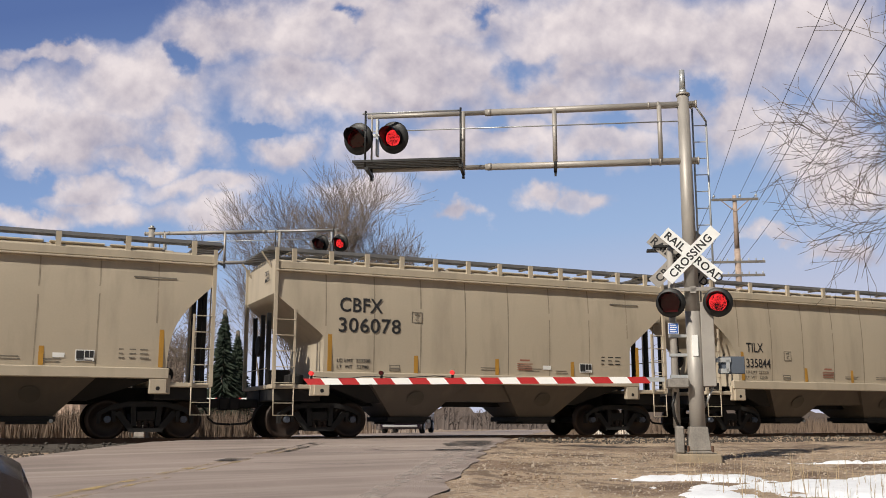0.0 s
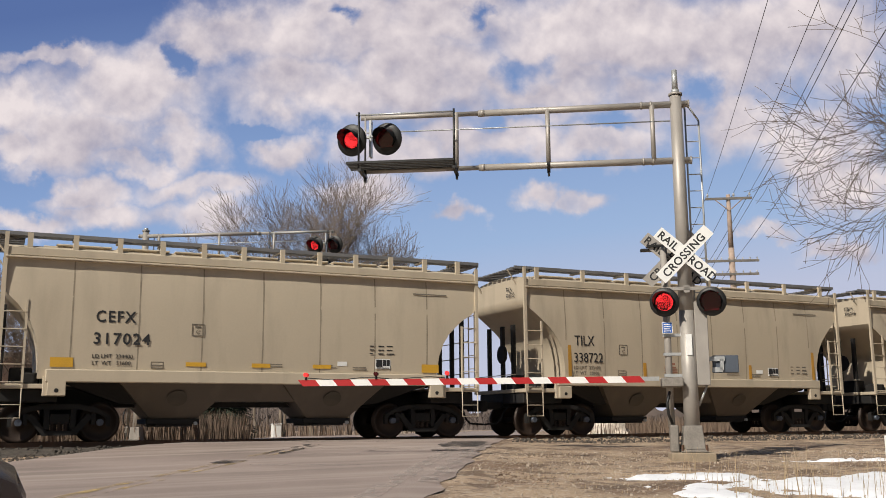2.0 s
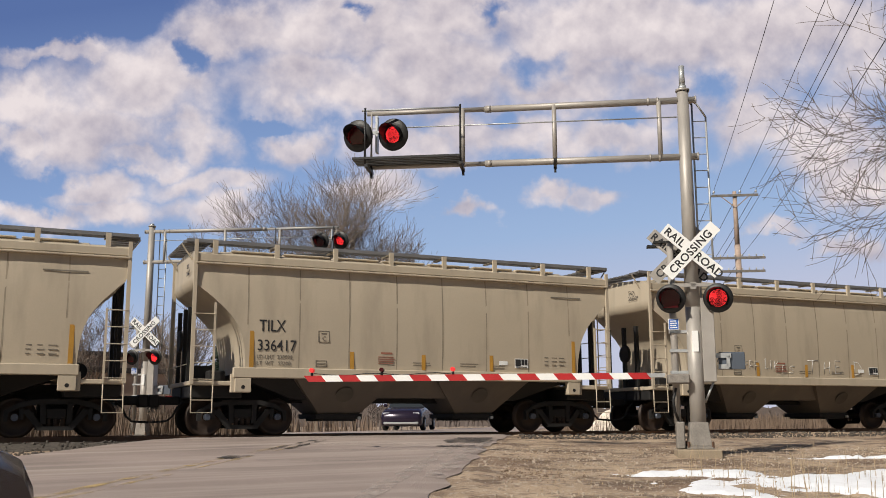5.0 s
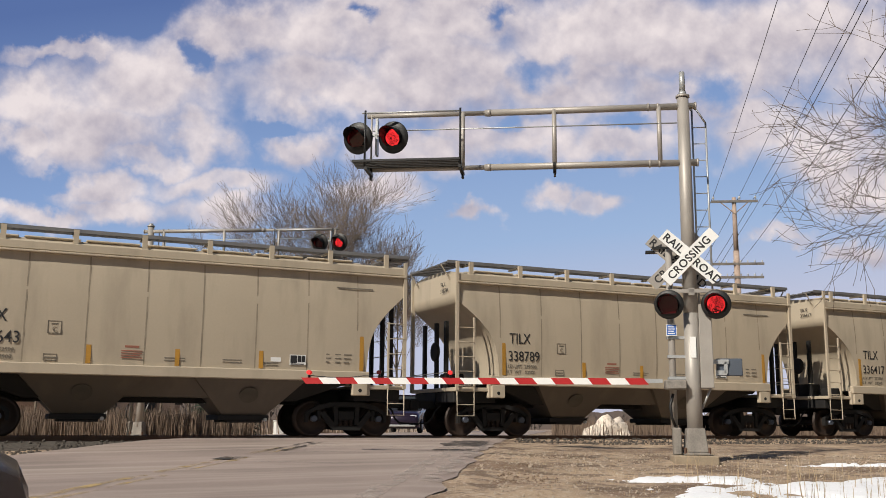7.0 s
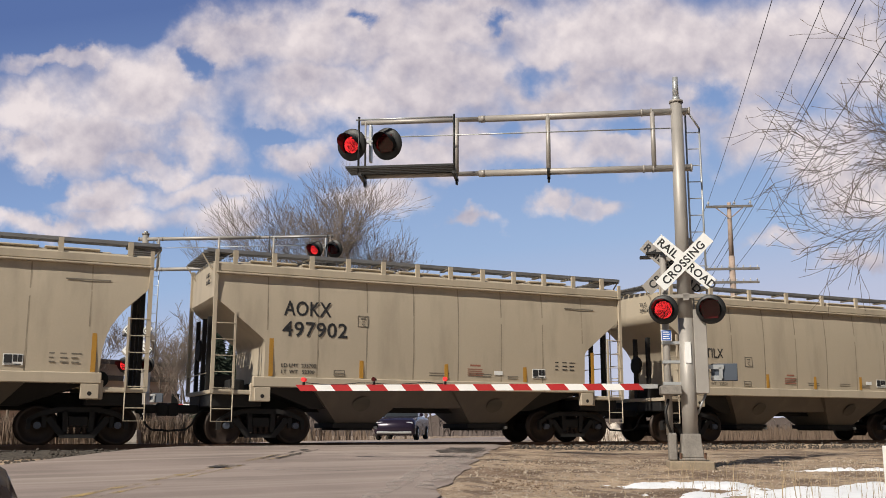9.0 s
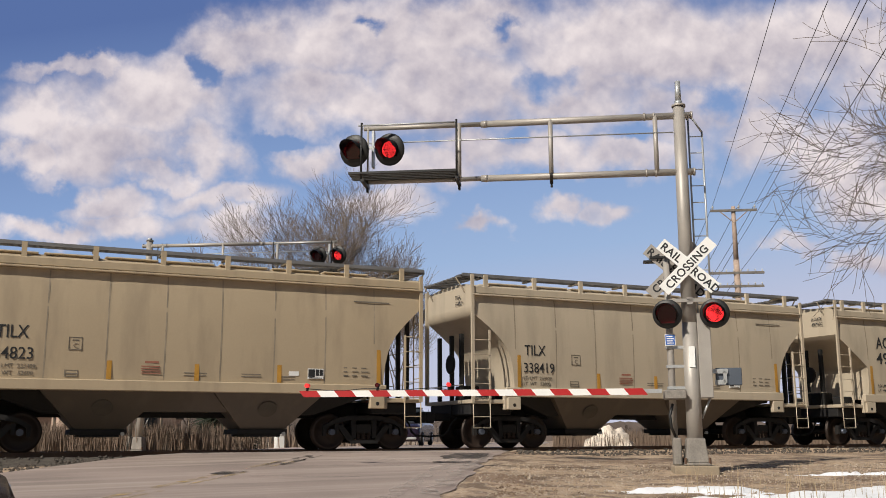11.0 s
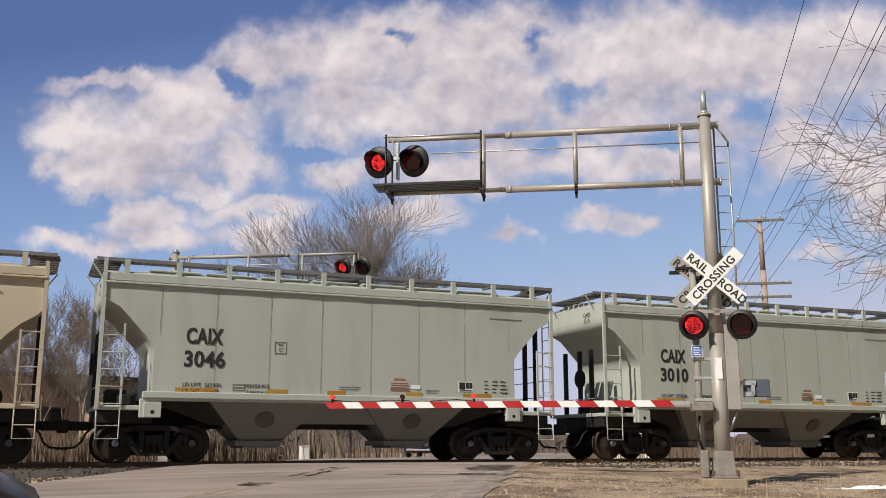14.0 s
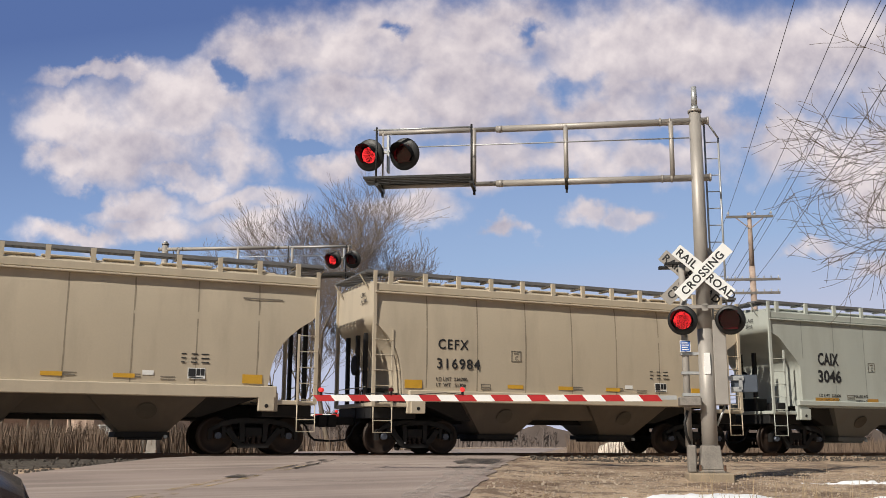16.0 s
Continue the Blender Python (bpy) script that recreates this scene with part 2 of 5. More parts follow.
def frustum(bm, x0, x1, y0, z0, X0, X1, Y0, Z0):
    """A tapering chute: top rectangle x0..x1, +-y0 at z0; bottom X0..X1, +-Y0 at Z0."""
    t = [bm.verts.new(p) for p in ((x0, -y0, z0), (x1, -y0, z0), (x1, y0, z0), (x0, y0, z0))]
    b = [bm.verts.new(p) for p in ((X0, -Y0, Z0), (X1, -Y0, Z0), (X1, Y0, Z0), (X0, Y0, Z0))]
    bm.faces.new(t)
    bm.faces.new(b[::-1])
    for i in range(4):
        bm.faces.new((t[i], t[(i + 1) % 4], b[(i + 1) % 4], b[i]))


def mesh_of(bm, name, material, bevel=0.0):
    bmesh.ops.recalc_face_normals(bm, faces=bm.faces)
    if bevel:
        bmesh.ops.bevel(bm, geom=[e for e in bm.edges if len(e.link_faces) == 2 and e.calc_face_angle(0) > 0.6], offset=bevel, segments=1, affect="EDGES")
    me = bpy.data.meshes.new(name)
    bm.to_mesh(me)
    bm.free()
    me.materials.append(M[material] if isinstance(material, str) else material)
    return me


def part(name, bm, material, parent=None, label="", at=None, bevel=0.0):
    ob = new(name, mesh_of(bm, name, material, bevel))
    ob.parent = parent
    if at is not None:
        ob.matrix_basis = at
    return tagged(ob, label) if label else ob


def share(name, me, parent, at):
    ob = new(name, me)
    ob.parent = parent
    ob.matrix_basis = at
    return ob


def boxes(name, material, parent, *dims, label="", bevel=0.0, at=None):
    bm = bmesh.new()
    for d in dims:
        box(bm, *d)
    return part(name, bm, material, parent, label, at, bevel)


def rods(name, material, parent, r, *pairs, n=10, label="", at=None):
    bm = bmesh.new()
    for p, q in pairs:
        rod(bm, p, q, r, n=n)
    return part(name, bm, material, parent, label, at)


def empty(name, at, label, category, group="", kind=""):
    ob = new(name)
    ob.matrix_basis = at
    return tagged(ob, label, category, group, kind)


def words(text, height, material, parent, at, name="lettering", spacing=1.0, bold=0.0, label="", width=0.0):
    """Letters as a thin mesh, upright in the x-z plane and read from -y; at is the lower left corner."""
    cu = bpy.data.curves.new(name, "FONT")
    cu.body, cu.size, cu.space_character, cu.extrude, cu.offset = text, height * 1.40, spacing, 0.002, bold
    cu.resolution_u = 3
    tmp = bpy.data.objects.new(name, cu)
    scene.collection.objects.link(tmp)
    dg = bpy.context.evaluated_depsgraph_get()
    me = bpy.data.meshes.new_from_object(tmp.evaluated_get(dg))
    bpy.data.objects.remove(tmp)
    me.materials.clear()
    me.materials.append(M[material])
    if width:                                           # condensed or widened to the true length
        k = width / (max(v.co.x for v in me.vertices) - min(v.co.x for v in me.vertices))
        for v in me.vertices:
            v.co.x *= k
    ob = new(name, me)
    ob.parent = parent
    ob.matrix_basis = at @ pose(0, 0, 0, 90, 0, 0)
    return tagged(ob, label) if label else ob


# ---- lie of the land ----
ROAD_TURN = 59.8                                        # road's heading from +x
RS, RC = math.sin(radians(ROAD_TURN)), math.cos(radians(ROAD_TURN))
TRACK_Y = 25.72
TRACK_TURN = 1.0                                        # the track's heading from +x
PIVOT = pose(8.0, TRACK_Y, 0, 0, 0, TRACK_TURN)
ROAD_L, ROAD_R = -9.05, -1.34


def on_track(x, y=0.0, z=0.0):
    """A pose along the track: metres along it, across it and above the rails."""
    return PIVOT @ pose(x - 8.0, y, z)


def off_track(x, y):
    """Metres from the track's middle."""
    return (y - TRACK_Y) * math.cos(radians(TRACK_TURN)) - (x - 8.0) * math.sin(radians(TRACK_TURN))


def road_xy(s, n):
    """From metres along the road and to the right of the camera to the plan."""
    return s * RC + n * RS, s * RS - n * RC


def road_sn(x, y):
    return x * RC + y * RS, x * RS - y * RC


def rise(s):
    """The road climbs to the crossing and lies level beyond."""
    d = max(0.0, 21.5 - s)
    return -0.035 - 0.031 * d * d / (d + 1.0) - 0.012 * max(0.0, s - 33.0) ** 0.9


def ground_z(x, y):
    s, n = road_sn(x, y)
    z = rise(s)
    off = max(ROAD_L - n, n - ROAD_R)                    # metres outside the road
    k = min(1.0, max(0.0, (off + 0.1) / 0.6))
    z -= 0.05 * k
    if off > 0.2:
        z += 0.03 * noise.noise((x * 0.9, y * 0.9, 0)) + 0.012 * noise.noise((x * 5, y * 5, 3))
        side = abs(off_track(x, y))
        if n > ROAD_R:
            z -= 0.07 * min(1, off / 2.5) * max(0, min(1, (side - 1.6) / 1.0))
        if n < ROAD_L:
            z -= 0.16 * min(1, off / 1.5)
    else:
        z -= 0.04
    return z


# ---- sky backdrop ----
def sky_mat():
    m = bpy.data.materials.new("cloudy_sky")
    m.use_nodes = True
    nt = m.node_tree
    nt.nodes.clear()
    N = lambda k: nt.nodes.new("ShaderNode" + k)
    L = nt.links.new

    def val(op, a, b=None, c=None, clamp=False):
        n = N("Math")
        n.operation, n.use_clamp = op, clamp
        for i, v in enumerate((a, b, c)):
            if v is None:
                continue
            if isinstance(v, (int, float)):
                n.inputs[i].default_value = v
            else:
                L(v, n.inputs[i])
        return n.outputs[0]

    def fbm(vec, scale, detail, rough=0.55, lac=2.0):
        n = N("TexNoise")
        n.inputs["Scale"].default_value, n.inputs["Detail"].default_value = scale, detail
        n.inputs["Roughness"].default_value = rough
        L(vec, n.inputs["Vector"])
        return n

    tc, sc = N("TexCoord"), N("VectorMath")
    sc.operation = "SCALE"
    sc.inputs["Scale"].default_value = 1.1413            # kilo-units across the view
    L(tc.outputs["Object"], sc.inputs[0])
    base = sc.outputs[0]
    # noise is cut aslant through its lattice
    tilt = N("Mapping")
    tilt.inputs["Location"].default_value, tilt.inputs["Rotation"].default_value = (311.3, 97.7, 531.1), (0.71, 0.53, 0.37)
    L(base, tilt.inputs[0])
    slab = tilt.outputs[0]
    # warp for ragged edges
    wn, ws, wa = fbm(slab, 0.011, 6), N("VectorMath"), N("VectorMath")
    ws.operation, wa.operation = "MULTIPLY_ADD", "ADD"
    ws.inputs[1].default_value, ws.inputs[2].default_value = (170, 120, 0), (-85, -60, 0)
    L(wn.outputs["Color"], ws.inputs[0])
    L(base, wa.inputs[0])
    L(ws.outputs[0], wa.inputs[1])
    warped = wa.outputs[0]
    sep = N("SeparateXYZ")
    L(base, sep.inputs[0])
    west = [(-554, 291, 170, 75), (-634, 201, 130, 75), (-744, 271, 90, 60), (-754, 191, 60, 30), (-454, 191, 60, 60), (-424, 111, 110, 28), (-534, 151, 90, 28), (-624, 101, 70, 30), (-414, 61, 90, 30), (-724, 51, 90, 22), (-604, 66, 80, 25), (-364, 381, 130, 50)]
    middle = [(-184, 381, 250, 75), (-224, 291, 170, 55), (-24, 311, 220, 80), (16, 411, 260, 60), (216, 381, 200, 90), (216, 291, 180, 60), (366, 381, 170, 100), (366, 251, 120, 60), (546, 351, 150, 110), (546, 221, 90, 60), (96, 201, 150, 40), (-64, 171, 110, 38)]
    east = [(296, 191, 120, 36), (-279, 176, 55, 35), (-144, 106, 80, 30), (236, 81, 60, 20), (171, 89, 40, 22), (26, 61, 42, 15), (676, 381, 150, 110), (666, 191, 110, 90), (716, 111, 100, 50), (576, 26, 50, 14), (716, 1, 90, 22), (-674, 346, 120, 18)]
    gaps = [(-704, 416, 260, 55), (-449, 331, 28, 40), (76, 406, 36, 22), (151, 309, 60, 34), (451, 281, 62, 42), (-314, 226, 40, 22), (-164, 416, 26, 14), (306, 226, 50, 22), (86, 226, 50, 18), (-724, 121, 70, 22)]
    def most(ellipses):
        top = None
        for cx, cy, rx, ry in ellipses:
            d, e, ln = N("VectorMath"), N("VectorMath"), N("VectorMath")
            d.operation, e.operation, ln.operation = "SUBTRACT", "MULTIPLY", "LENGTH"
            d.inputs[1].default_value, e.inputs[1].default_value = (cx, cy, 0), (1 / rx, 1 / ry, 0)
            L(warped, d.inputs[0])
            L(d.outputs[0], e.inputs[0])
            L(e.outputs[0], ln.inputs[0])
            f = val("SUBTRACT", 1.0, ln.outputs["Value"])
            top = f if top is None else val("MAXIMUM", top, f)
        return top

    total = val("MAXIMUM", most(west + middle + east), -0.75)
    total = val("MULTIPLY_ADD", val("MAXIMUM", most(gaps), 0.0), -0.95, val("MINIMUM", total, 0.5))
    f1, f2 = fbm(slab, 0.0088, 8, 0.52), fbm(slab, 0.0042, 4)
    t2 = val("ADD", val("MULTIPLY_ADD", f1.outputs[0], 1.9, -0.98), val("MULTIPLY_ADD", total, 1.15, 0.0))
    mr = N("MapRange")
    mr.interpolation_type = "SMOOTHSTEP"
    mr.inputs[1].default_value, mr.inputs[2].default_value = -0.58, 0.70
    L(t2, mr.inputs[0])
    # blue, paler towards the horizon
    ramp = N("ValToRGB")
    el = ramp.color_ramp.elements
    stops = ((0.0, (0.62, 0.62, 0.72)), (0.36, (0.50, 0.54, 0.70)), (0.50, (0.335, 0.465, 0.70)), (0.68, (0.235, 0.355, 0.615)), (1.0, (0.10, 0.165, 0.38)))
    while len(el) < len(stops):
        el.new(0.5)
    for e, (p, c) in zip(el, stops):
        e.position, e.color = p, (*c, 1)
    slant = val("MULTIPLY_ADD", sep.outputs[0], -0.12, sep.outputs[1])
    L(val("MULTIPLY_ADD", slant, 1 / 1000, 0.5, clamp=True), ramp.inputs[0])
    # cloud tops white, bellies lilac grey
    off, f3 = N("VectorMath"), None
    off.operation = "ADD"
    off.inputs[1].default_value = (-10, 16, 6)
    L(slab, off.inputs[0])
    f3 = fbm(off.outputs[0], 0.0088, 8, 0.52)
    lit = val("MULTIPLY_ADD", val("SUBTRACT", f1.outputs[0], f3.outputs[0]), 3.0, val("MULTIPLY_ADD", f2.outputs[0], 1.5, -0.22), clamp=True)
    cm = N("Mix")
    cm.data_type = "RGBA"
    cm.inputs[6].default_value, cm.inputs[7].default_value = (0.48, 0.43, 0.485, 1), (0.87, 0.775, 0.765, 1)
    L(lit, cm.inputs[0])
    fm = N("Mix")
    fm.data_type = "RGBA"
    L(val("MULTIPLY", mr.outputs[0], 0.94), fm.inputs[0])
    L(ramp.outputs[0], fm.inputs[6])
    L(cm.outputs[2], fm.inputs[7])
    em, out = N("Emission"), N("OutputMaterial")
    L(fm.outputs[2], em.inputs[0])
    L(em.outputs[0], out.inputs[0])
    return m


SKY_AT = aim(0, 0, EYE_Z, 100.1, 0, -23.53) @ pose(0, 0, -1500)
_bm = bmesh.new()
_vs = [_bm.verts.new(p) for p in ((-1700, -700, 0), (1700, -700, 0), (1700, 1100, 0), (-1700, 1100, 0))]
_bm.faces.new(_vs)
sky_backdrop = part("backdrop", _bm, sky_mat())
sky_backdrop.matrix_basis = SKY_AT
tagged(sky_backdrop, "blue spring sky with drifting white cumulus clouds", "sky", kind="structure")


# ---- ground, road, track ----
def sheet(name, xs, ys, zf, material, at=None, smooth=True):
    """One grid of points (u, v) -> plan by at, height by zf."""
    verts, faces = [], []
    for u in xs:
        for v in ys:
            x, y = at(u, v) if at else (u, v)
            verts.append((x, y, zf(x, y)))
    k = len(ys)
    for i in range(len(xs) - 1):
        for j in range(k - 1):
            a = i * k + j
            faces.append((a, a + 1, a + k + 1, a + k))
    me = bpy.data.meshes.new(name)
    me.from_pydata(verts, [], faces)
    for p in me.polygons:
        p.use_smooth = smooth
    me.materials.append(M[material] if isinstance(material, str) else material)
    me.update()
    return new(name, me)


def steps(*spans):
    out = []
    for a, b, d in spans:
        n = max(1, round((b - a) / d))
        out += [a + (b - a) * i / n for i in range(n)]
    return out + [spans[-1][1]]


M["ground"] = ground_mat()
M["road"] = road_mat()
ground = sheet("ground", steps((-1300, -120, 90), (-120, -16, 6), (-16, -1.6, 0.6), (-1.6, 22, 0.22), (22, 60, 1.0), (60, 200, 10), (200, 1600, 90)),
               steps((-60, 0, 6), (0, 7, 0.6), (7, 22, 0.22), (22, 46, 0.5), (46, 130, 5), (130, 1450, 60)), ground_z, "ground")
tagged(ground, "brown gravel and dead turf beside the crossing", "ground", kind="structure")
road = sheet("road", steps((-14, 8, 1.0), (8, 36, 0.25), (36, 160, 4)), steps((ROAD_L, ROAD_R, 0.3)),
             lambda x, y: rise(road_sn(x, y)[0]) + 0.006 * noise.noise((x * 2, y * 2, 1)) - 0.012 * abs(road_sn(x, y)[1] + 5.2) * 0.15, "road", at=road_xy)
# crumbled edge
for v in road.data.vertices:
    s, n = road_sn(v.co.x, v.co.y)
    if n > ROAD_R - 0.05:
        e = 0.16 * noise.noise((s * 1.1, 2, 0)) + 0.07 * noise.noise((s * 4, 5, 0))
        v.co.x, v.co.y = road_xy(s, n + e)
        v.co.z -= 0.03
tagged(road, "worn grey two-lane asphalt road, salt-stained", "road", kind="structure")


def strip(name, s0, s1, n0, n1, material, lift=0.006, seed=0, ragged=0.04, label=""):
    """A thin worn patch that lies on the road."""
    return sheet(name, steps((s0, s1, 0.2)), [0.0, 0.5, 1.0],
                 lambda x, y: rise(road_sn(x, y)[0]) + 0.006 * noise.noise((x * 2, y * 2, 1)) - 0.012 * abs(road_sn(x, y)[1] + 5.2) * 0.15 + lift, material,
                 at=lambda s, k: road_xy(s, n0 + (n1 - n0) * k + ragged * noise.noise((s * 1.3, k * 3 + seed, seed)) * 2))


for i, (s0, s1) in enumerate(((6, 12.2), (12.6, 15.6), (16.4, 18.6))):
    tagged(strip("road_line", s0, s1, -5.31, -5.17, "yellowline", seed=i), "worn yellow centre line on asphalt", "road marking", kind="structure")
    tagged(strip("road_line", s0 + 0.4, s1, -5.02, -4.93, "yellowline", seed=i + 5), "worn yellow centre line on asphalt", "road marking", kind="structure")
for i, (s0, s1, n0, n1, k) in enumerate(((5, 19.5, -2.06, -1.82, "pale"), (12, 21.0, -1.66, -1.42, "pale"), (14.6, 14.68, -4.6, -2.9, "pale"), (17.2, 17.3, -4.4, -2.3, "pale"), (19.0, 19.15, -5.0, -1.5, "pale"),
                                         (17.4, 20.6, -4.98, -4.90, "tar"), (17.3, 20.5, -5.22, -5.15, "tar"), (15.0, 15.6, -5.35, -4.95, "tar"),
                                         (19.6, 22.4, -2.3, -1.45, "tar"), (22.6, 22.8, -8.9, -1.5, "tar"), (18.1, 18.4, -2.3, -1.6, "tar"))):
    tagged(strip("road_patch", s0, s1, n0, n1, k, 0.008 + 0.001 * i, seed=20 + i, ragged=0.07), "tar seam or salt streak on the asphalt", "road patch", kind="structure")


def rail_mesh(x0, x1):
    bm = bmesh.new()
    box(bm, x0, x1, -0.036, 0.036, -0.04, 0.0)
    box(bm, x0, x1, -0.009, 0.009, -0.14, -0.04)
    box(bm, x0, x1, -0.07, 0.07, -0.165, -0.14)
    return bm


for y in (-0.7525, 0.7525):
    r = part("rail", rail_mesh(-60, 120), "rail", at=on_track(0, y))
    tagged(r, "rusty steel running rail on wooden ties", "rail", "rails", kind="structure")
bed = sheet("ballast", steps((-60, -6, 2), (-6, 60, 0.4), (60, 120, 4)), steps((-2.6, 2.6, 0.2)),
            lambda x, y: -0.12 - 0.16 * max(0, abs(off_track(x, y)) - 1.3) / 1.3 + 0.03 * noise.noise((x * 4, y * 4, 0))
            - (0.12 if ROAD_L - 0.3 < road_sn(x, y)[1] < ROAD_R + 0.3 else 0), "ballast", smooth=False,
            at=lambda u, v: tuple(on_track(u, v).translation[:2]))
tagged(bed, "grey crushed stone ballast of the track", "ballast", kind="structure")
_bm = bmesh.new()
box(_bm, -0.11, 0.11, -1.3, 1.3, -0.3, -0.11)
_tie = mesh_of(_bm, "tie", "tie")
ties = empty("ties", on_track(0), "dark creosoted wooden railway ties", "ties", kind="structure")
for i in range(-16, 100):
    x = i * 0.52
    if not ROAD_L - 0.6 < road_sn(x, TRACK_Y)[1] < ROAD_R + 0.6:
        share("tie", _tie, ties, pose(x, 0, 0.006 * math.sin(i * 7.3), 0, 0, 1.2 * math.sin(i * 3.1)))
# loose stones beside the track
random.seed(4)
_bm = bmesh.new()
for _ in range(2600):
    x = random.uniform(-3, 34)
    x, y = on_track(x, -random.uniform(1.2, 4.6)).translation[:2]
    if ROAD_L - 0.2 < road_sn(x, y)[1] < ROAD_R + 0.25:
        continue
    r = random.uniform(0.02, 0.055)
    z = max(ground_z(x, y), -0.12 - 0.16 * max(0, abs(off_track(x, y)) - 1.3) / 1.3) + r * 0.3
    bmesh.ops.create_icosphere(_bm, subdivisions=1, radius=r, matrix=Matrix.LocRotScale((x, y, z), Euler((random.random() * 6, random.random() * 6, 0)), (1, 0.8, 0.6)))
tagged(part("stones", _bm, "ballast"), "grey ballast stones strewn beside the track", "stones", kind="stuff")


# ---- signal masts ----
LAMPS = []          # (added shutter slats, phase, open angle)


def lamp_head(name, parent, at, size, phase, tilt):
    """A crossing lamp: round black backing, hood, and a red roundel that always glows; added louvre slats swing across
    it to imitate the flashing.
    """
    bm = bmesh.new()
    lathe(bm, [(0.05, size * 0.30), (0.05, size * 0.49), (0.035, size * 0.5), (0.02, size * 0.49), (0.02, 0.165)])
    lathe(bm, [(0.20, 0.08), (0.19, 0.13), (0.06, 0.17), (0.03, 0.17)])
    head = part(name, bm, "dark", parent, "black round crossing lamp head", at)
    bm = bmesh.new()                                    # hood: the upper three quarters of a tube
    n = 28
    for r0, r1, flip in ((0.172, 0.180, 0), (0.180, 0.188, 1)):
        a, b = [], []
        for k in range(n + 1):
            w = math.pi * (-0.28 + 1.56 * k / n)
            depth = 0.30 * (0.35 + 0.65 * max(0, math.sin(w)) ** 0.5) if math.sin(w) > 0 else 0.30 * 0.35 * (1 + math.sin(w) * 0.7)
            a.append(bm.verts.new((math.cos(w) * r0, 0.03, math.sin(w) * r0)))
            b.append(bm.verts.new((math.cos(w) * r1, -depth, math.sin(w) * r1)))
        for k in range(n):
            bm.faces.new((a[k], a[k + 1], b[k + 1], b[k])).smooth = True
    part("hood", bm, "dark", head)
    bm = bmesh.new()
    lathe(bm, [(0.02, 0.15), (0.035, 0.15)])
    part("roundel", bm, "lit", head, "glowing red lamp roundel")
    # no such louvre on the lamp: added slats stand in for switching it off
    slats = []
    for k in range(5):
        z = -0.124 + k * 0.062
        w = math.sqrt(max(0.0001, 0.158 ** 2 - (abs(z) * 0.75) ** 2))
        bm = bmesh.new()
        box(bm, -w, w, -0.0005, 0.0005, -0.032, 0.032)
        slats.append((part("slat", bm, "lens", head, "added dark red slat that hides the glowing roundel", pose(0, -0.022, z)), z))
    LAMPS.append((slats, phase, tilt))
    return head


def blade(parent, text, turn, at, material="white"):
    bm = bmesh.new()
    box(bm, -0.61, 0.61, -0.004, 0.004, -0.115, 0.115)
    b = part("blade", bm, material, parent, "white crossbuck blade with black letters", at @ pose(0, 0, 0, 0, turn, 0))
    for word, x in text:
        words(word, 0.14, "ink", b, pose(x, -0.006, -0.068), spacing=1.06, bold=0.004)
    return b


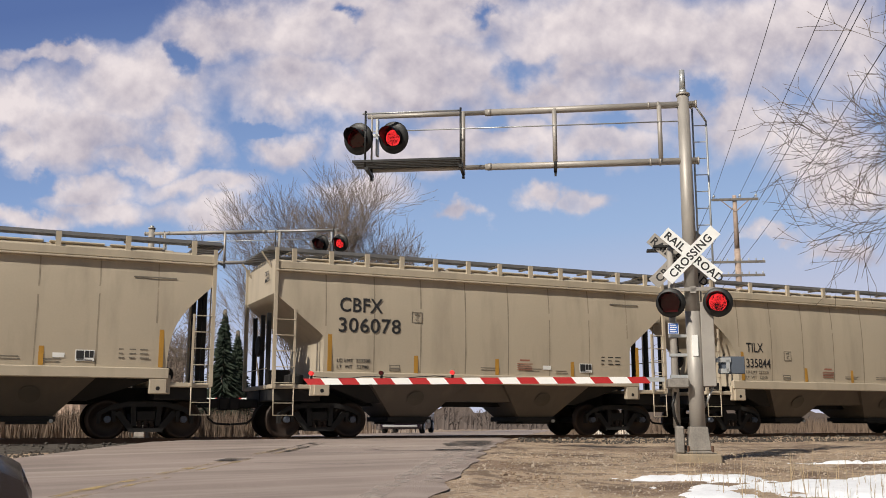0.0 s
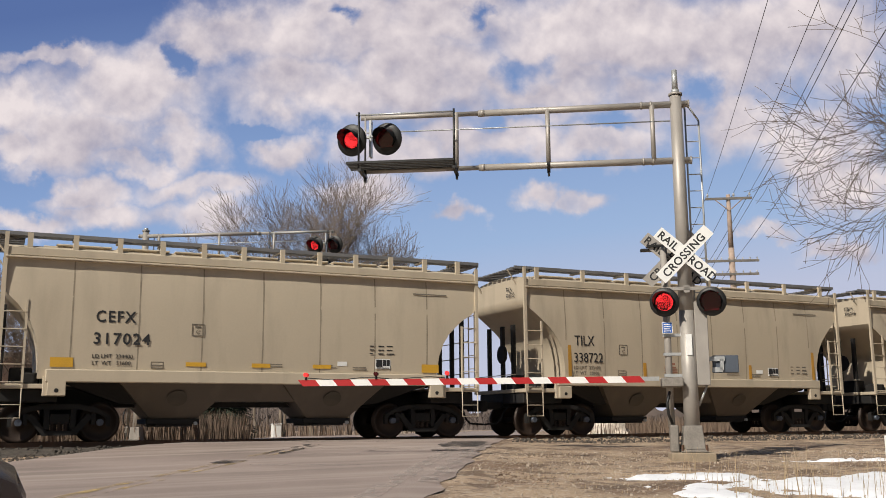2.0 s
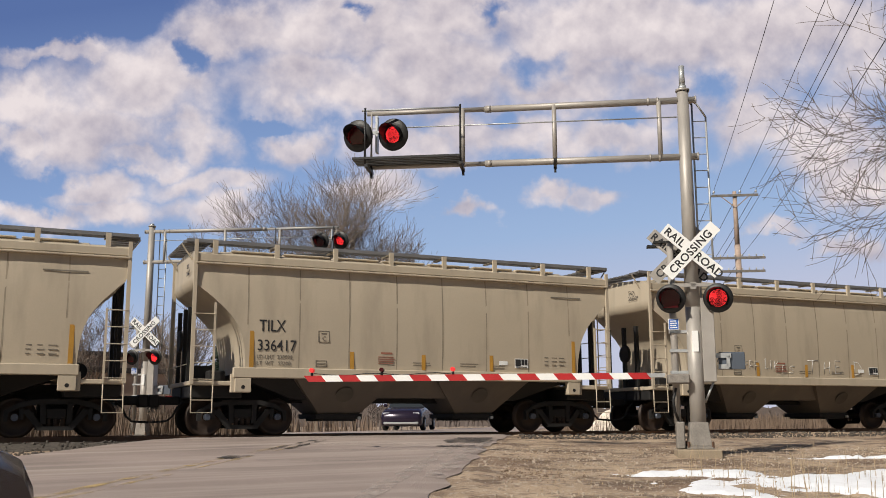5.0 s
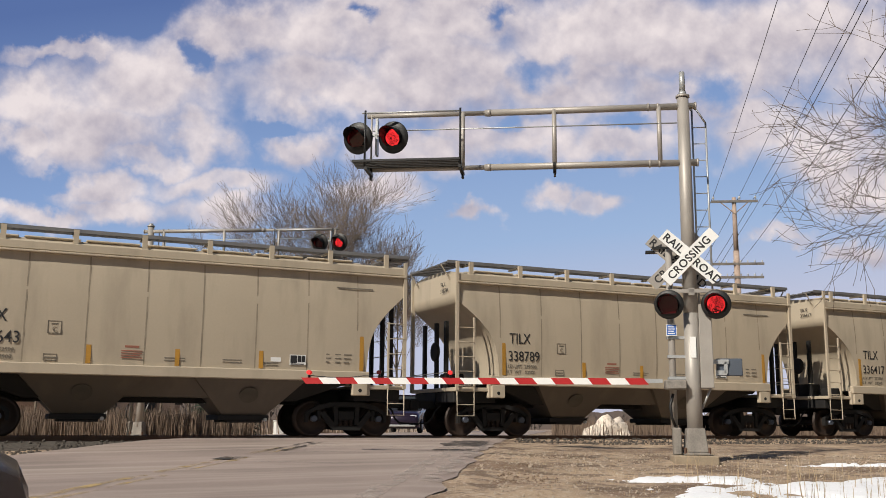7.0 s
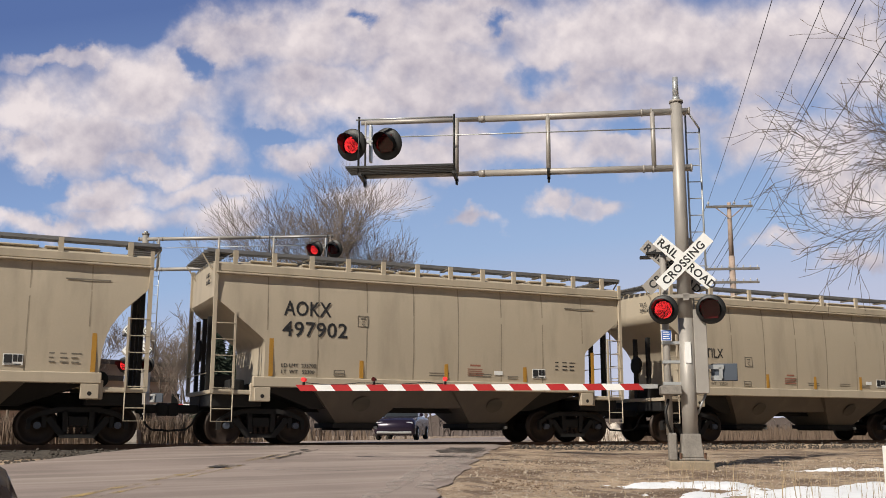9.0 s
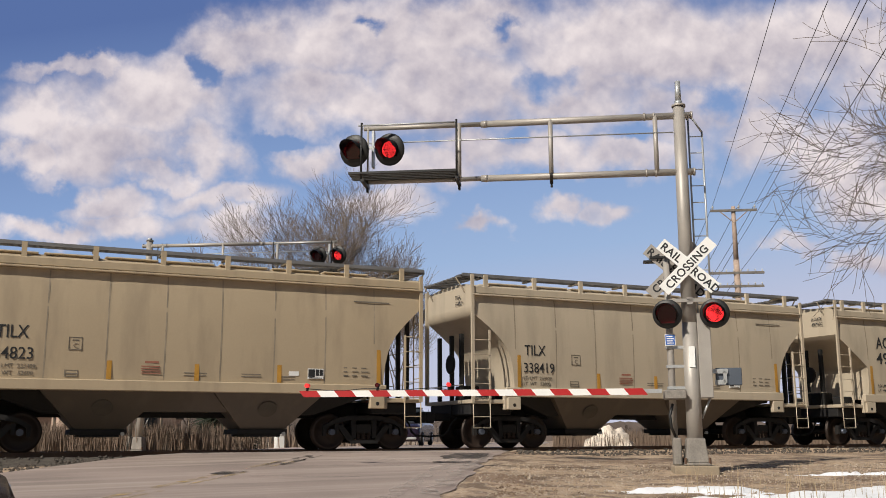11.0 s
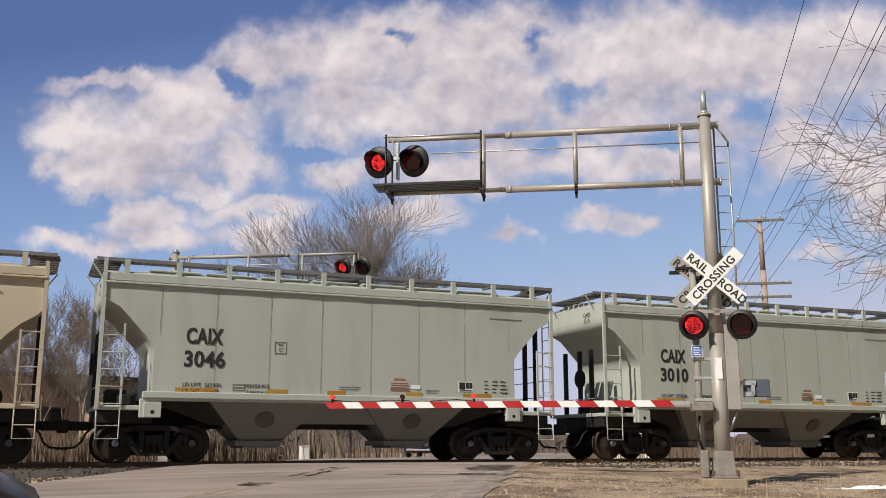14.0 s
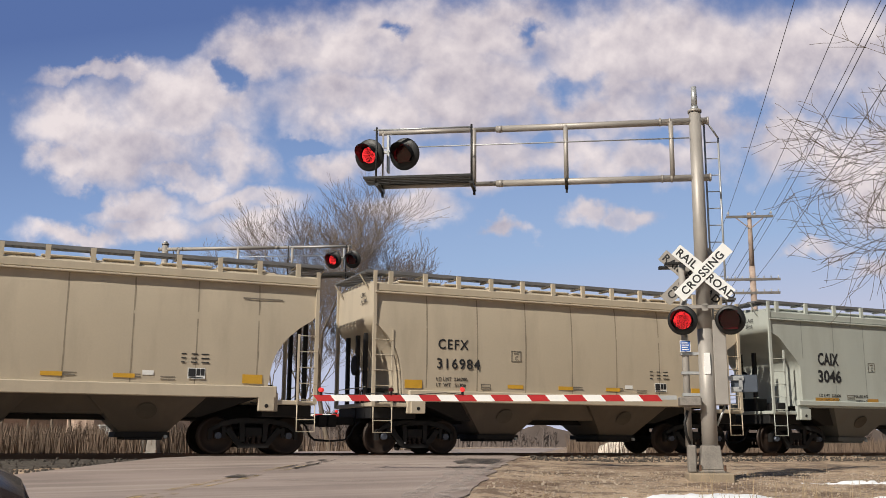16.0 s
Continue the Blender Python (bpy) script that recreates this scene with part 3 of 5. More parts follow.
def signal_mast(x, y, z, side, reach, h_low, h_up, h_top, gate_z, gate_len, label):
    """A cantilever mast with crossbuck, lamps, ladder and gate. side -1: arm to the left as seen from the camera's side of the road."""
    S = empty("crossing_signal", pose(x, y, z, 0, 0, ROAD_TURN - 90), label, "crossing signal", "crossing signals")
    bm = bmesh.new()
    rod(bm, (0, 0, 0.1), (0, 0, 2.4), 0.135, 0.128, n=24)
    rod(bm, (0, 0, 2.4), (0, 0, h_up + 0.16), 0.128, 0.105, n=24)
    rod(bm, (0, 0, h_up + 0.16), (0, 0, h_up + 0.20), 0.125, 0.125, n=24)
    part("mast", bm, "alu", S, "aluminium-painted steel mast")
    bm = bmesh.new()
    rod(bm, (0, 0, h_up + 0.2), (0, 0, h_up + 0.27), 0.07, n=16)
    rod(bm, (0, 0, h_up + 0.27), (0, 0, h_top), 0.055, 0.05, n=16)
    part("finial", bm, "galv", S, "galvanised pipe stub")
    # base
    bm = bmesh.new()
    box(bm, -0.40, 0.34, -0.32, 0.32, -0.5, -0.03)
    part("foundation", bm, "concrete", S, "tan concrete footing", bevel=0.02)
    bm = bmesh.new()
    frustum(bm, -0.15, 0.15, 0.15, 0.42, -0.19, 0.19, 0.19, 0.02)
    box(bm, -0.22, 0.22, -0.22, 0.22, -0.03, 0.02)
    part("base_casting", bm, "alu_dirty", S, bevel=0.012)
    boxes("junction_base", "alu_dirty", S, (-0.38, -0.24, -0.12, 0.10, -0.03, 0.43), bevel=0.02)
    for a in (-0.2, 0.2):
        for b in (-0.2, 0.2):
            bm = bmesh.new()
            rod(bm, (a, b, 0.0), (a, b, 0.1), 0.025, n=6)
            part("bolt", bm, "rail", S)
    # second, thinner pipe in front of the mast carries the gate and the flashers
    rods("gate_post", "alu", S, 0.062, ((-0.34, 0.05, 0.4), (-0.34, 0.05, 3.55)))
    for zz in (1.25, 1.62, 1.95):
        boxes("clamp", "galv", S, (-0.42, -0.1, -0.03, 0.1, zz, zz + 0.05))
    bent_pts = [(-0.36, -0.10, 1.0), (-0.42, -0.14, 0.8), (-0.40, -0.14, 0.6), (-0.34, -0.1, 0.45)]
    bm = bmesh.new()
    bent(bm, bent_pts, 0.025)
    part("cable", bm, "dark", S)
    # cantilever arm
    xm = side * reach
    for name, h, r in (("upper_tube", h_up, 0.062), ("lower_tube", h_low, 0.062)):
        k = -0.20 if h == h_up else -0.02
        bm = bmesh.new()
        rod(bm, (-side * 0.22, -0.0, h), (side * reach * 0.62, -0.0, h + k * 0.1), r, n=16)
        rod(bm, (side * reach * 0.62, -0.0, h + k * 0.1), (xm, -0.0, h + k * 0.1), r * 0.72, n=16)
        rod(bm, (side * reach * 0.60, -0.0, h + k * 0.1), (side * reach * 0.612, 0, h + k * 0.1), r * 1.08, n=16)
        for xx in (-side * 0.22, side * 0.45, side * 0.62):
            rod(bm, (xx - 0.015, 0, h), (xx + 0.015, 0, h), r * 1.18, n=16)
        part(name, bm, "alu", S, "long arm tube")
    for f in (0.075, 0.40, 0.69, 0.985):
        xx = xm * f
        bm = bmesh.new()
        rod(bm, (xx, -0.03, h_low), (xx, -0.03, h_up), 0.042 if f < 0.9 else 0.018, n=12)
        part("upright", bm, "alu", S)
        if f > 0.1:
            boxes("walkway_bracket", "dark", S, (xx - 0.03, xx + 0.03, -0.55, 0.06, h_low - 0.13, h_low - 0.08), (xx - 0.02, xx + 0.02, -0.05, 0.05, h_low - 0.2, h_low + 0.05))
    rods("hand_rail", "galv", S, 0.012, ((xm * 0.98, -0.06, h_up - 0.33), (side * 0.12, -0.06, h_up - 0.33)))
    rods("hand_rail", "galv", S, 0.016, ((xm * 1.0, -0.5, h_up - 0.12), (xm * 0.69, -0.5, h_up - 0.12)))
    for f in (0.69, 0.99):
        rods("rail_post", "dark", S, 0.02, ((xm * f, -0.5, h_low - 0.1), (xm * f, -0.5, h_up - 0.07)))
    bm = bmesh.new()
    for k in range(5):
        box(bm, min(xm * 0.69, xm * 1.03), max(xm * 0.69, xm * 1.03), -0.53 + k * 0.11, -0.46 + k * 0.11, h_low + 0.02, h_low + 0.06)
    part("walkway", bm, "dark", S, "dark grating walkway at the arm's end")
    # overhead lamps; the last number opens the slats along the camera's line of sight
    zl = (h_low + h_up) / 2 + 0.02
    boxes("lamp_bracket", "galv", S, (xm * 0.965 - 0.3, xm * 0.965 + 0.3, -0.16, -0.11, zl + 0.05, zl + 0.1), (xm * 0.965 - 0.02, xm * 0.965 + 0.02, -0.16, 0.0, zl - 0.3, zl + 0.4))
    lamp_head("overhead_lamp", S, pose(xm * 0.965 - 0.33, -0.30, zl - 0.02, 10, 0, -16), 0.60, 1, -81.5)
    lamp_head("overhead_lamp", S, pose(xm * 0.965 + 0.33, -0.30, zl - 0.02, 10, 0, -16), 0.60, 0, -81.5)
    # mast lamps; their slats too open along the line to the camera
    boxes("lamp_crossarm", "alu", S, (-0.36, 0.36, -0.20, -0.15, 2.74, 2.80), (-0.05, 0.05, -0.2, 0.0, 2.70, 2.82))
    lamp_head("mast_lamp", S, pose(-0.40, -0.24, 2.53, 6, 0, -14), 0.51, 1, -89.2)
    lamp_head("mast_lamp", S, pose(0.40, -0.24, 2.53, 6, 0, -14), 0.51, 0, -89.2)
    # crossbucks, front and rear, both read from the camera's side
    for yy, turn in ((-0.17, 0), (0.20, 0)):
        at = pose(0, yy, 3.38, 0, 0, turn)
        xo = 0.0 if yy < 0 else -0.20
        at = pose(xo, 0, -0.02 if yy > 0 else 0) @ at
        # rear blades are white too; the grey colour imitates shade from the front pair
        blade(S, (("CROSSING", -0.52),), -45, at @ pose(0, -0.016, 0), "white" if yy < 0 else "alu")
        blade(S, (("RAIL", -0.57), ("ROAD", 0.10)), 42, at, "white" if yy < 0 else "alu")
    boxes("back_lamp_hood", "dark", S, (-0.72, -0.15, 0.2, 0.36, 3.52, 3.56), (-0.62, -0.1, 0.15, 0.3, 3.58, 3.62))
    # small signs
    bm = bmesh.new()
    box(bm, -0.44, -0.26, -0.03, -0.025, 2.0, 2.2)
    sg = part("blue_sign", bm, "white", S, "small blue emergency notice with white border", at=pose(0, -0.05, 0))
    bm = bmesh.new()
    box(bm, -0.43, -0.27, -0.034, -0.030, 2.012, 2.188)
    pl = part("panel", bm, "blue", sg, "blue panel")
    bm = bmesh.new()
    for k in range(4):
        box(bm, -0.41, -0.29 - 0.02 * (k % 2), -0.037, -0.0345, 2.035 + k * 0.038, 2.05 + k * 0.038)
    part("text_bars", bm, "white", sg)
    boxes("white_label", "white", S, (-0.05, 0.05, -0.142, -0.132, 1.62, 1.98))
    # gate mechanism, arm and counterweight
    gm = boxes("gate_mechanism", "alu_dirty", S, (-0.50, -0.14, -0.29, 0.04, gate_z - 0.09, gate_z + 0.07), bevel=0.02)
    boxes("side_cabinet", "alu", S, (0.12, 0.34, -0.1, 0.25, gate_z - 0.06, 2.55), bevel=0.01, label="grey conduit cover beside the mast")
    rods("brace", "galv", S, 0.02, ((0.3, 0.05, gate_z - 0.05), (0.14, 0.05, 0.75)))
    bm = bmesh.new()
    box(bm, 0.42, 0.86, 0.10, 0.16, gate_z + 0.16, gate_z + 0.46)
    wt = part("counterweight", bm, "weight", S, "blue-grey iron gate counterweight", bevel=0.01)
    boxes("weight_arm", "galv", wt, (0.36, 0.62, 0.06, 0.095, gate_z + 0.36, gate_z + 0.44), (0.40, 0.58, 0.06, 0.095, gate_z + 0.17, gate_z + 0.25), (0.54, 0.60, 0.06, 0.095, gate_z + 0.2, gate_z + 0.4))
    gx0, gx1 = side * 0.55, side * gate_len
    G = boxes("gate_arm", "galv", S, (min(gx0, gx1 * 0.3), max(gx0, gx1 * 0.3), -0.28, -0.22, gate_z + 0.02, gate_z + 0.09), label="red and white striped crossing gate arm")
    n = 19
    for k in range(n):
        a, b = gx0 + side * 0.28 + (gx1 - gx0 - side * 0.28) * k / n, gx0 + side * 0.28 + (gx1 - gx0 - side * 0.28) * (k + 1) / n
        sl = 0.045 * side
        bm = bmesh.new()
        vs = []
        for yy in (-0.305, -0.285):
            vs.append([bm.verts.new((xx, yy, zz)) for xx, zz in ((a - sl, gate_z - 0.01), (b - sl, gate_z - 0.01), (b + sl, gate_z + 0.10), (a + sl, gate_z + 0.10))])
        bm.faces.new(vs[0])
        bm.faces.new(vs[1][::-1])
        for i in range(4):
            bm.faces.new((vs[0][i], vs[0][(i + 1) % 4], vs[1][(i + 1) % 4], vs[1][i]))
        part("stripe", bm, "red" if k % 2 == 0 else "white", G)
    for f in (0.985, 0.80, 0.615):
        xx = gx1 * f
        bm = bmesh.new()
        rod(bm, (xx, -0.295, gate_z + 0.10), (xx, -0.295, gate_z + 0.15), 0.025, n=10)
        gl = part("gate_lamp", bm, "dark", G, "small red gate lamp")
        bm = bmesh.new()
        rod(bm, (xx, -0.36, gate_z + 0.19), (xx, -0.23, gate_z + 0.19), 0.038, n=14)
        part("lens", bm, "lit_small" if f != 0.80 else "lens", gl)
    bm = bmesh.new()
    bent(bm, [(gx1 * f, -0.295, gate_z + 0.115 + 0.02 * math.sin(f * 40)) for f in (0.98, 0.93, 0.88, 0.84, 0.8, 0.75, 0.7, 0.66, 0.62)], 0.008, n=5)
    part("lamp_cable", bm, "dark", G)
    # ladder at the back of the mast
    lx = 0.30
    ld = rods("ladder", "galv", S, 0.018, ((lx - 0.11, 0.26, 2.6), (lx - 0.11, 0.26, h_up)), ((lx + 0.13, 0.26, 2.6), (lx + 0.13, 0.26, h_up - 0.25)), ((lx + 0.13, 0.26, h_up - 0.25), (lx - 0.1, 0.2, h_up + 0.1)), ((lx - 0.11, 0.26, h_up), (lx - 0.2, 0.1, h_up)), label="thin galvanised steel ladder")
    for k in range(11):
        rods("rung", "galv", ld, 0.01, ((lx - 0.11, 0.26, 2.75 + k * 0.31), (lx + 0.13, 0.26, 2.75 + k * 0.31)), n=6)
    return S


signal_mast(10.73, 13.71, -0.10, -1, 5.82, 5.12, 6.18, 6.83, 1.16, 6.82, "grey cantilever crossing signal with lowered striped gate")
signal_mast(3.82, 33.6, -0.10, 1, 6.5, 5.75, 6.80, 7.05, 1.16, 6.3, "far cantilever crossing signal beyond the train")


# ---- the train ----
PITCH = 13.60                                           # coupler to coupler
HALF = 6.02                                             # half a car body


def travelled(t):
    """Metres along the track of the coupling behind the second car."""
    return 5.05 + 10.5286 * t - 0.01138 * t * t


# the end's slope from the roof down, metres in from the end at each height
CUTS = {"arc": ((3.72, 0.0), (3.45, 0.36), (3.2, 0.66), (2.95, 0.90), (2.7, 1.08), (2.4, 1.20), (2.05, 1.27), (1.62, 1.29)),
        "soft": ((3.42, 0.0), (3.28, 0.22), (3.05, 0.46), (2.75, 0.68), (2.45, 0.83), (2.1, 0.92), (1.62, 0.95)),
        "straight": ((3.60, 0.0), (3.3, 0.38), (3.0, 0.76), (2.7, 1.14), (2.58, 1.28), (2.5, 1.30), (1.62, 1.30)),
        "angular": ((3.82, 0.0), (3.76, 0.28), (3.4, 0.62), (3.0, 1.0), (2.80, 1.19), (2.72, 1.21), (1.62, 1.22))}
# half width of the body by height
WIDTHS = ((1.45, 1.545), (1.9, 1.575), (2.4, 1.60), (2.9, 1.605), (3.4, 1.60), (3.9, 1.565), (4.2, 1.525))


def lerp_table(tab, z):
    tab = sorted(tab)
    if z <= tab[0][0]:
        return tab[0][1]
    for (a, va), (b, vb) in zip(tab, tab[1:]):
        if z <= b:
            return va + (vb - va) * (z - a) / (b - a)
    return tab[-1][1]


def body_mesh(cut, material, panels, flat=False):
    """The tank of the car: pillowed side panels between seams, sloping ends, rounded roof."""
    LS, RSC = (1.02, 0.82) if cut == "arc" else (0.88, 1.27) if cut == "soft" else (1.0, 0.97)
    heights = [1.45, 1.62, 1.9, 2.2, 2.5, 2.6, 2.75, 2.95, 3.15, 3.35, 3.5, 3.65, 3.8, 3.95, 4.1, 4.22]
    rows_ = [(z, HALF - lerp_table(CUTS[cut], z), (1.585 if flat else lerp_table(WIDTHS, z))) for z in heights]
    rows_ += [(4.30, HALF, 1.545), (4.42, HALF, 1.52), (4.52, HALF, 1.40), (4.58, HALF, 1.10), (4.62, HALF, 0.6), (4.63, HALF, 0.0)]
    n = panels * 6
    verts, faces = [], []
    sides = []
    for sg in (-1, 1):
        grid = []
        for z, half, w in rows_:
            line = []
            for i in range(n + 1):
                left, right = HALF - (HALF - half) * LS, HALF - (HALF - half) * RSC
                x = -left + (left + right) * i / n
                full = (x + HALF) / (2 * HALF) * panels
                f = abs((full % 1.0) - 0.5) * 2
                pillow = 0.010 * f ** 3 if 1.5 < z < 4.25 else 0
                dent = 0.002 * noise.noise((x * 0.7, z * 0.9, sg * 3 + panels)) if 1.5 < z < 4.25 else 0
                line.append(len(verts))
                verts.append((x, sg * (w - pillow + dent), z))
            grid.append(line)
        sides.append(grid)
        for a, b in zip(grid, grid[1:]):
            for i in range(n):
                faces.append((a[i], a[i + 1], b[i + 1], b[i]) if sg < 0 else (a[i + 1], a[i], b[i], b[i + 1]))
    for i in (0, n):                                    # the ends
        for r in range(len(rows_) - 1):
            q = (sides[0][r][i], sides[0][r + 1][i], sides[1][r + 1][i], sides[1][r][i])
            faces.append(q if i == 0 else q[::-1])
    faces.append([sides[1][0][i] for i in range(n + 1)] + [sides[0][0][i] for i in range(n, -1, -1)])
    me = bpy.data.meshes.new("body")
    me.from_pydata(verts, [], faces)
    for k, p in enumerate(me.polygons):
        p.use_smooth = k < (len(rows_) - 1) * n * 2
    me.materials.append(M[material])
    me.update()
    me.set_sharp_from_angle(angle=radians(40))
    return me


def wheel_profile():
    return [(-0.07, 0.10), (-0.06, 0.13), (-0.02, 0.16), (-0.02, 0.36), (-0.065, 0.39), (-0.068, 0.452), (0.05, 0.462), (0.062, 0.488), (0.075, 0.485), (0.08, 0.40), (0.03, 0.36), (0.02, 0.17), (0.06, 0.13), (0.07, 0.10)]


WHEELSETS = []


def build_truck(car, x):
    bm = bmesh.new()
    box(bm, -0.22, 0.22, -1.05, 1.05, 0.42, 0.66)
    box(bm, -0.40, 0.40, -0.28, 0.28, 0.60, 0.82)
    truck = part("truck", bm, "black", car, "black two-axle truck", pose(x, 0, 0), bevel=0.015)
    for sg in (-1, 1):
        bm = bmesh.new()
        y0, y1 = sorted((sg * 0.93, sg * 1.07))

        def slab(pts):
            a = [bm.verts.new((px, y0, pz)) for px, pz in pts]
            b = [bm.verts.new((px, y1, pz)) for px, pz in pts]
            bm.faces.new(a)
            bm.faces.new(b[::-1])
            for i in range(len(pts)):
                bm.faces.new((a[i], a[(i + 1) % len(pts)], b[(i + 1) % len(pts)], b[i]))
        slab(((-1.10, 0.52), (-0.86, 0.66), (-0.42, 0.76), (0.42, 0.76), (0.86, 0.66), (1.10, 0.52), (1.10, 0.62), (0.80, 0.80), (0.42, 0.88), (-0.42, 0.88), (-0.80, 0.80), (-1.10, 0.62)))
        for k in (-1, 1):
            slab(((k * 0.74, 0.60), (k * 0.60, 0.66), (k * 0.26, 0.24), (k * 0.40, 0.20)))
            slab(((k * 0.22, 0.30), (k * 0.34, 0.30), (k * 0.36, 0.80), (k * 0.24, 0.80)))
            slab(((k * 1.12, 0.36), (k * 1.04, 0.36), (k * 1.02, 0.62), (k * 1.12, 0.60)))
            slab(((k * 0.70, 0.40), (k * 0.78, 0.40), (k * 0.80, 0.66), (k * 0.70, 0.66)))
        slab(((-0.40, 0.16), (0.40, 0.16), (0.34, 0.26), (-0.34, 0.26)))
        part("side_frame", bm, "black", truck, "cast steel side frame")
        for k in (-0.15, 0.0, 0.15):
            bm = bmesh.new()
            for j in range(5):
                lathe_z = 0.27 + j * 0.042
                rod(bm, (k, sg * 1.0, lathe_z), (k, sg * 1.0, lathe_z + 0.024), 0.062, n=10)
            rod(bm, (k, sg * 1.0, 0.26), (k, sg * 1.0, 0.48), 0.046, n=8)
            part("spring", bm, "rust", truck, "stacked coil spring")
    for dx in (-0.889, 0.889):
        bm = bmesh.new()
        for sg in (-1, 1):
            sub = bmesh.new()
            lathe(sub, [(d * (1 if sg < 0 else 1), r) for d, r in wheel_profile()], n=40)
            for v in sub.verts:
                v.co.y = v.co.y * (1 if sg < 0 else -1) - 0.0 + sg * 0.775
            tmp = bpy.data.meshes.new("tmp")
            sub.to_mesh(tmp)
            sub.free()
            bm.from_mesh(tmp)
            bpy.data.meshes.remove(tmp)
        rod(bm, (0, -0.98, 0), (0, 0.98, 0), 0.085, n=16)
        ws = part("wheelset", bm, "rust", truck, "rust-brown steel wheels on an axle", pose(dx, 0, 0.457))
        for sg in (-1, 1):
            bm = bmesh.new()
            rod(bm, (0, sg * 0.94, 0), (0, sg * 1.12, 0), 0.08, n=18)
            for k in range(3):
                a = k * 2.094
                rod(bm, (0.055 * math.cos(a), sg * 1.12, 0.055 * math.sin(a)), (0.055 * math.cos(a), sg * 1.14, 0.055 * math.sin(a)), 0.02, n=6)
            cp = part("bearing_cap", bm, "cap", truck, "blue-grey bearing end cap", pose(dx, 0, 0.457))
    return truck


def ladder(car, x0, x1, y, z0, z1, zs0, zs1, material, name="side_ladder", step=0.40):
    """Two stiles at x0 (z0..zs0) and x1 (z0..zs1) with rungs between them, and a stirrup below."""
    L = boxes(name, material, car, (x0 - 0.045, x0 + 0.045, y - 0.03, y + 0.03, z0, zs0), label="steel end-corner ladder")
    boxes("stile", material, L, (x1 - 0.025, x1 + 0.025, y - 0.025, y + 0.025, z0, zs1))
    k = 0
    while z0 + 0.12 + k * step < min(zs0, zs1):
        z = z0 + 0.12 + k * step
        rods("rung", material, L, 0.013, ((x0, y - 0.03, z), (x1, y - 0.03, z)), n=6)
        k += 1
    bm = bmesh.new()
    bent(bm, [(x0, y, z0 + 0.02), (x0 + 0.01, y, 0.56), (x1, y, 0.56), (x1, y, z0 + 0.02)], 0.016, n=6)
    rod(bm, (x0, y, 0.86), (x1, y, 0.86), 0.013, n=6)
    part("stirrup", bm, material, L, "steel stirrup step")
    return L


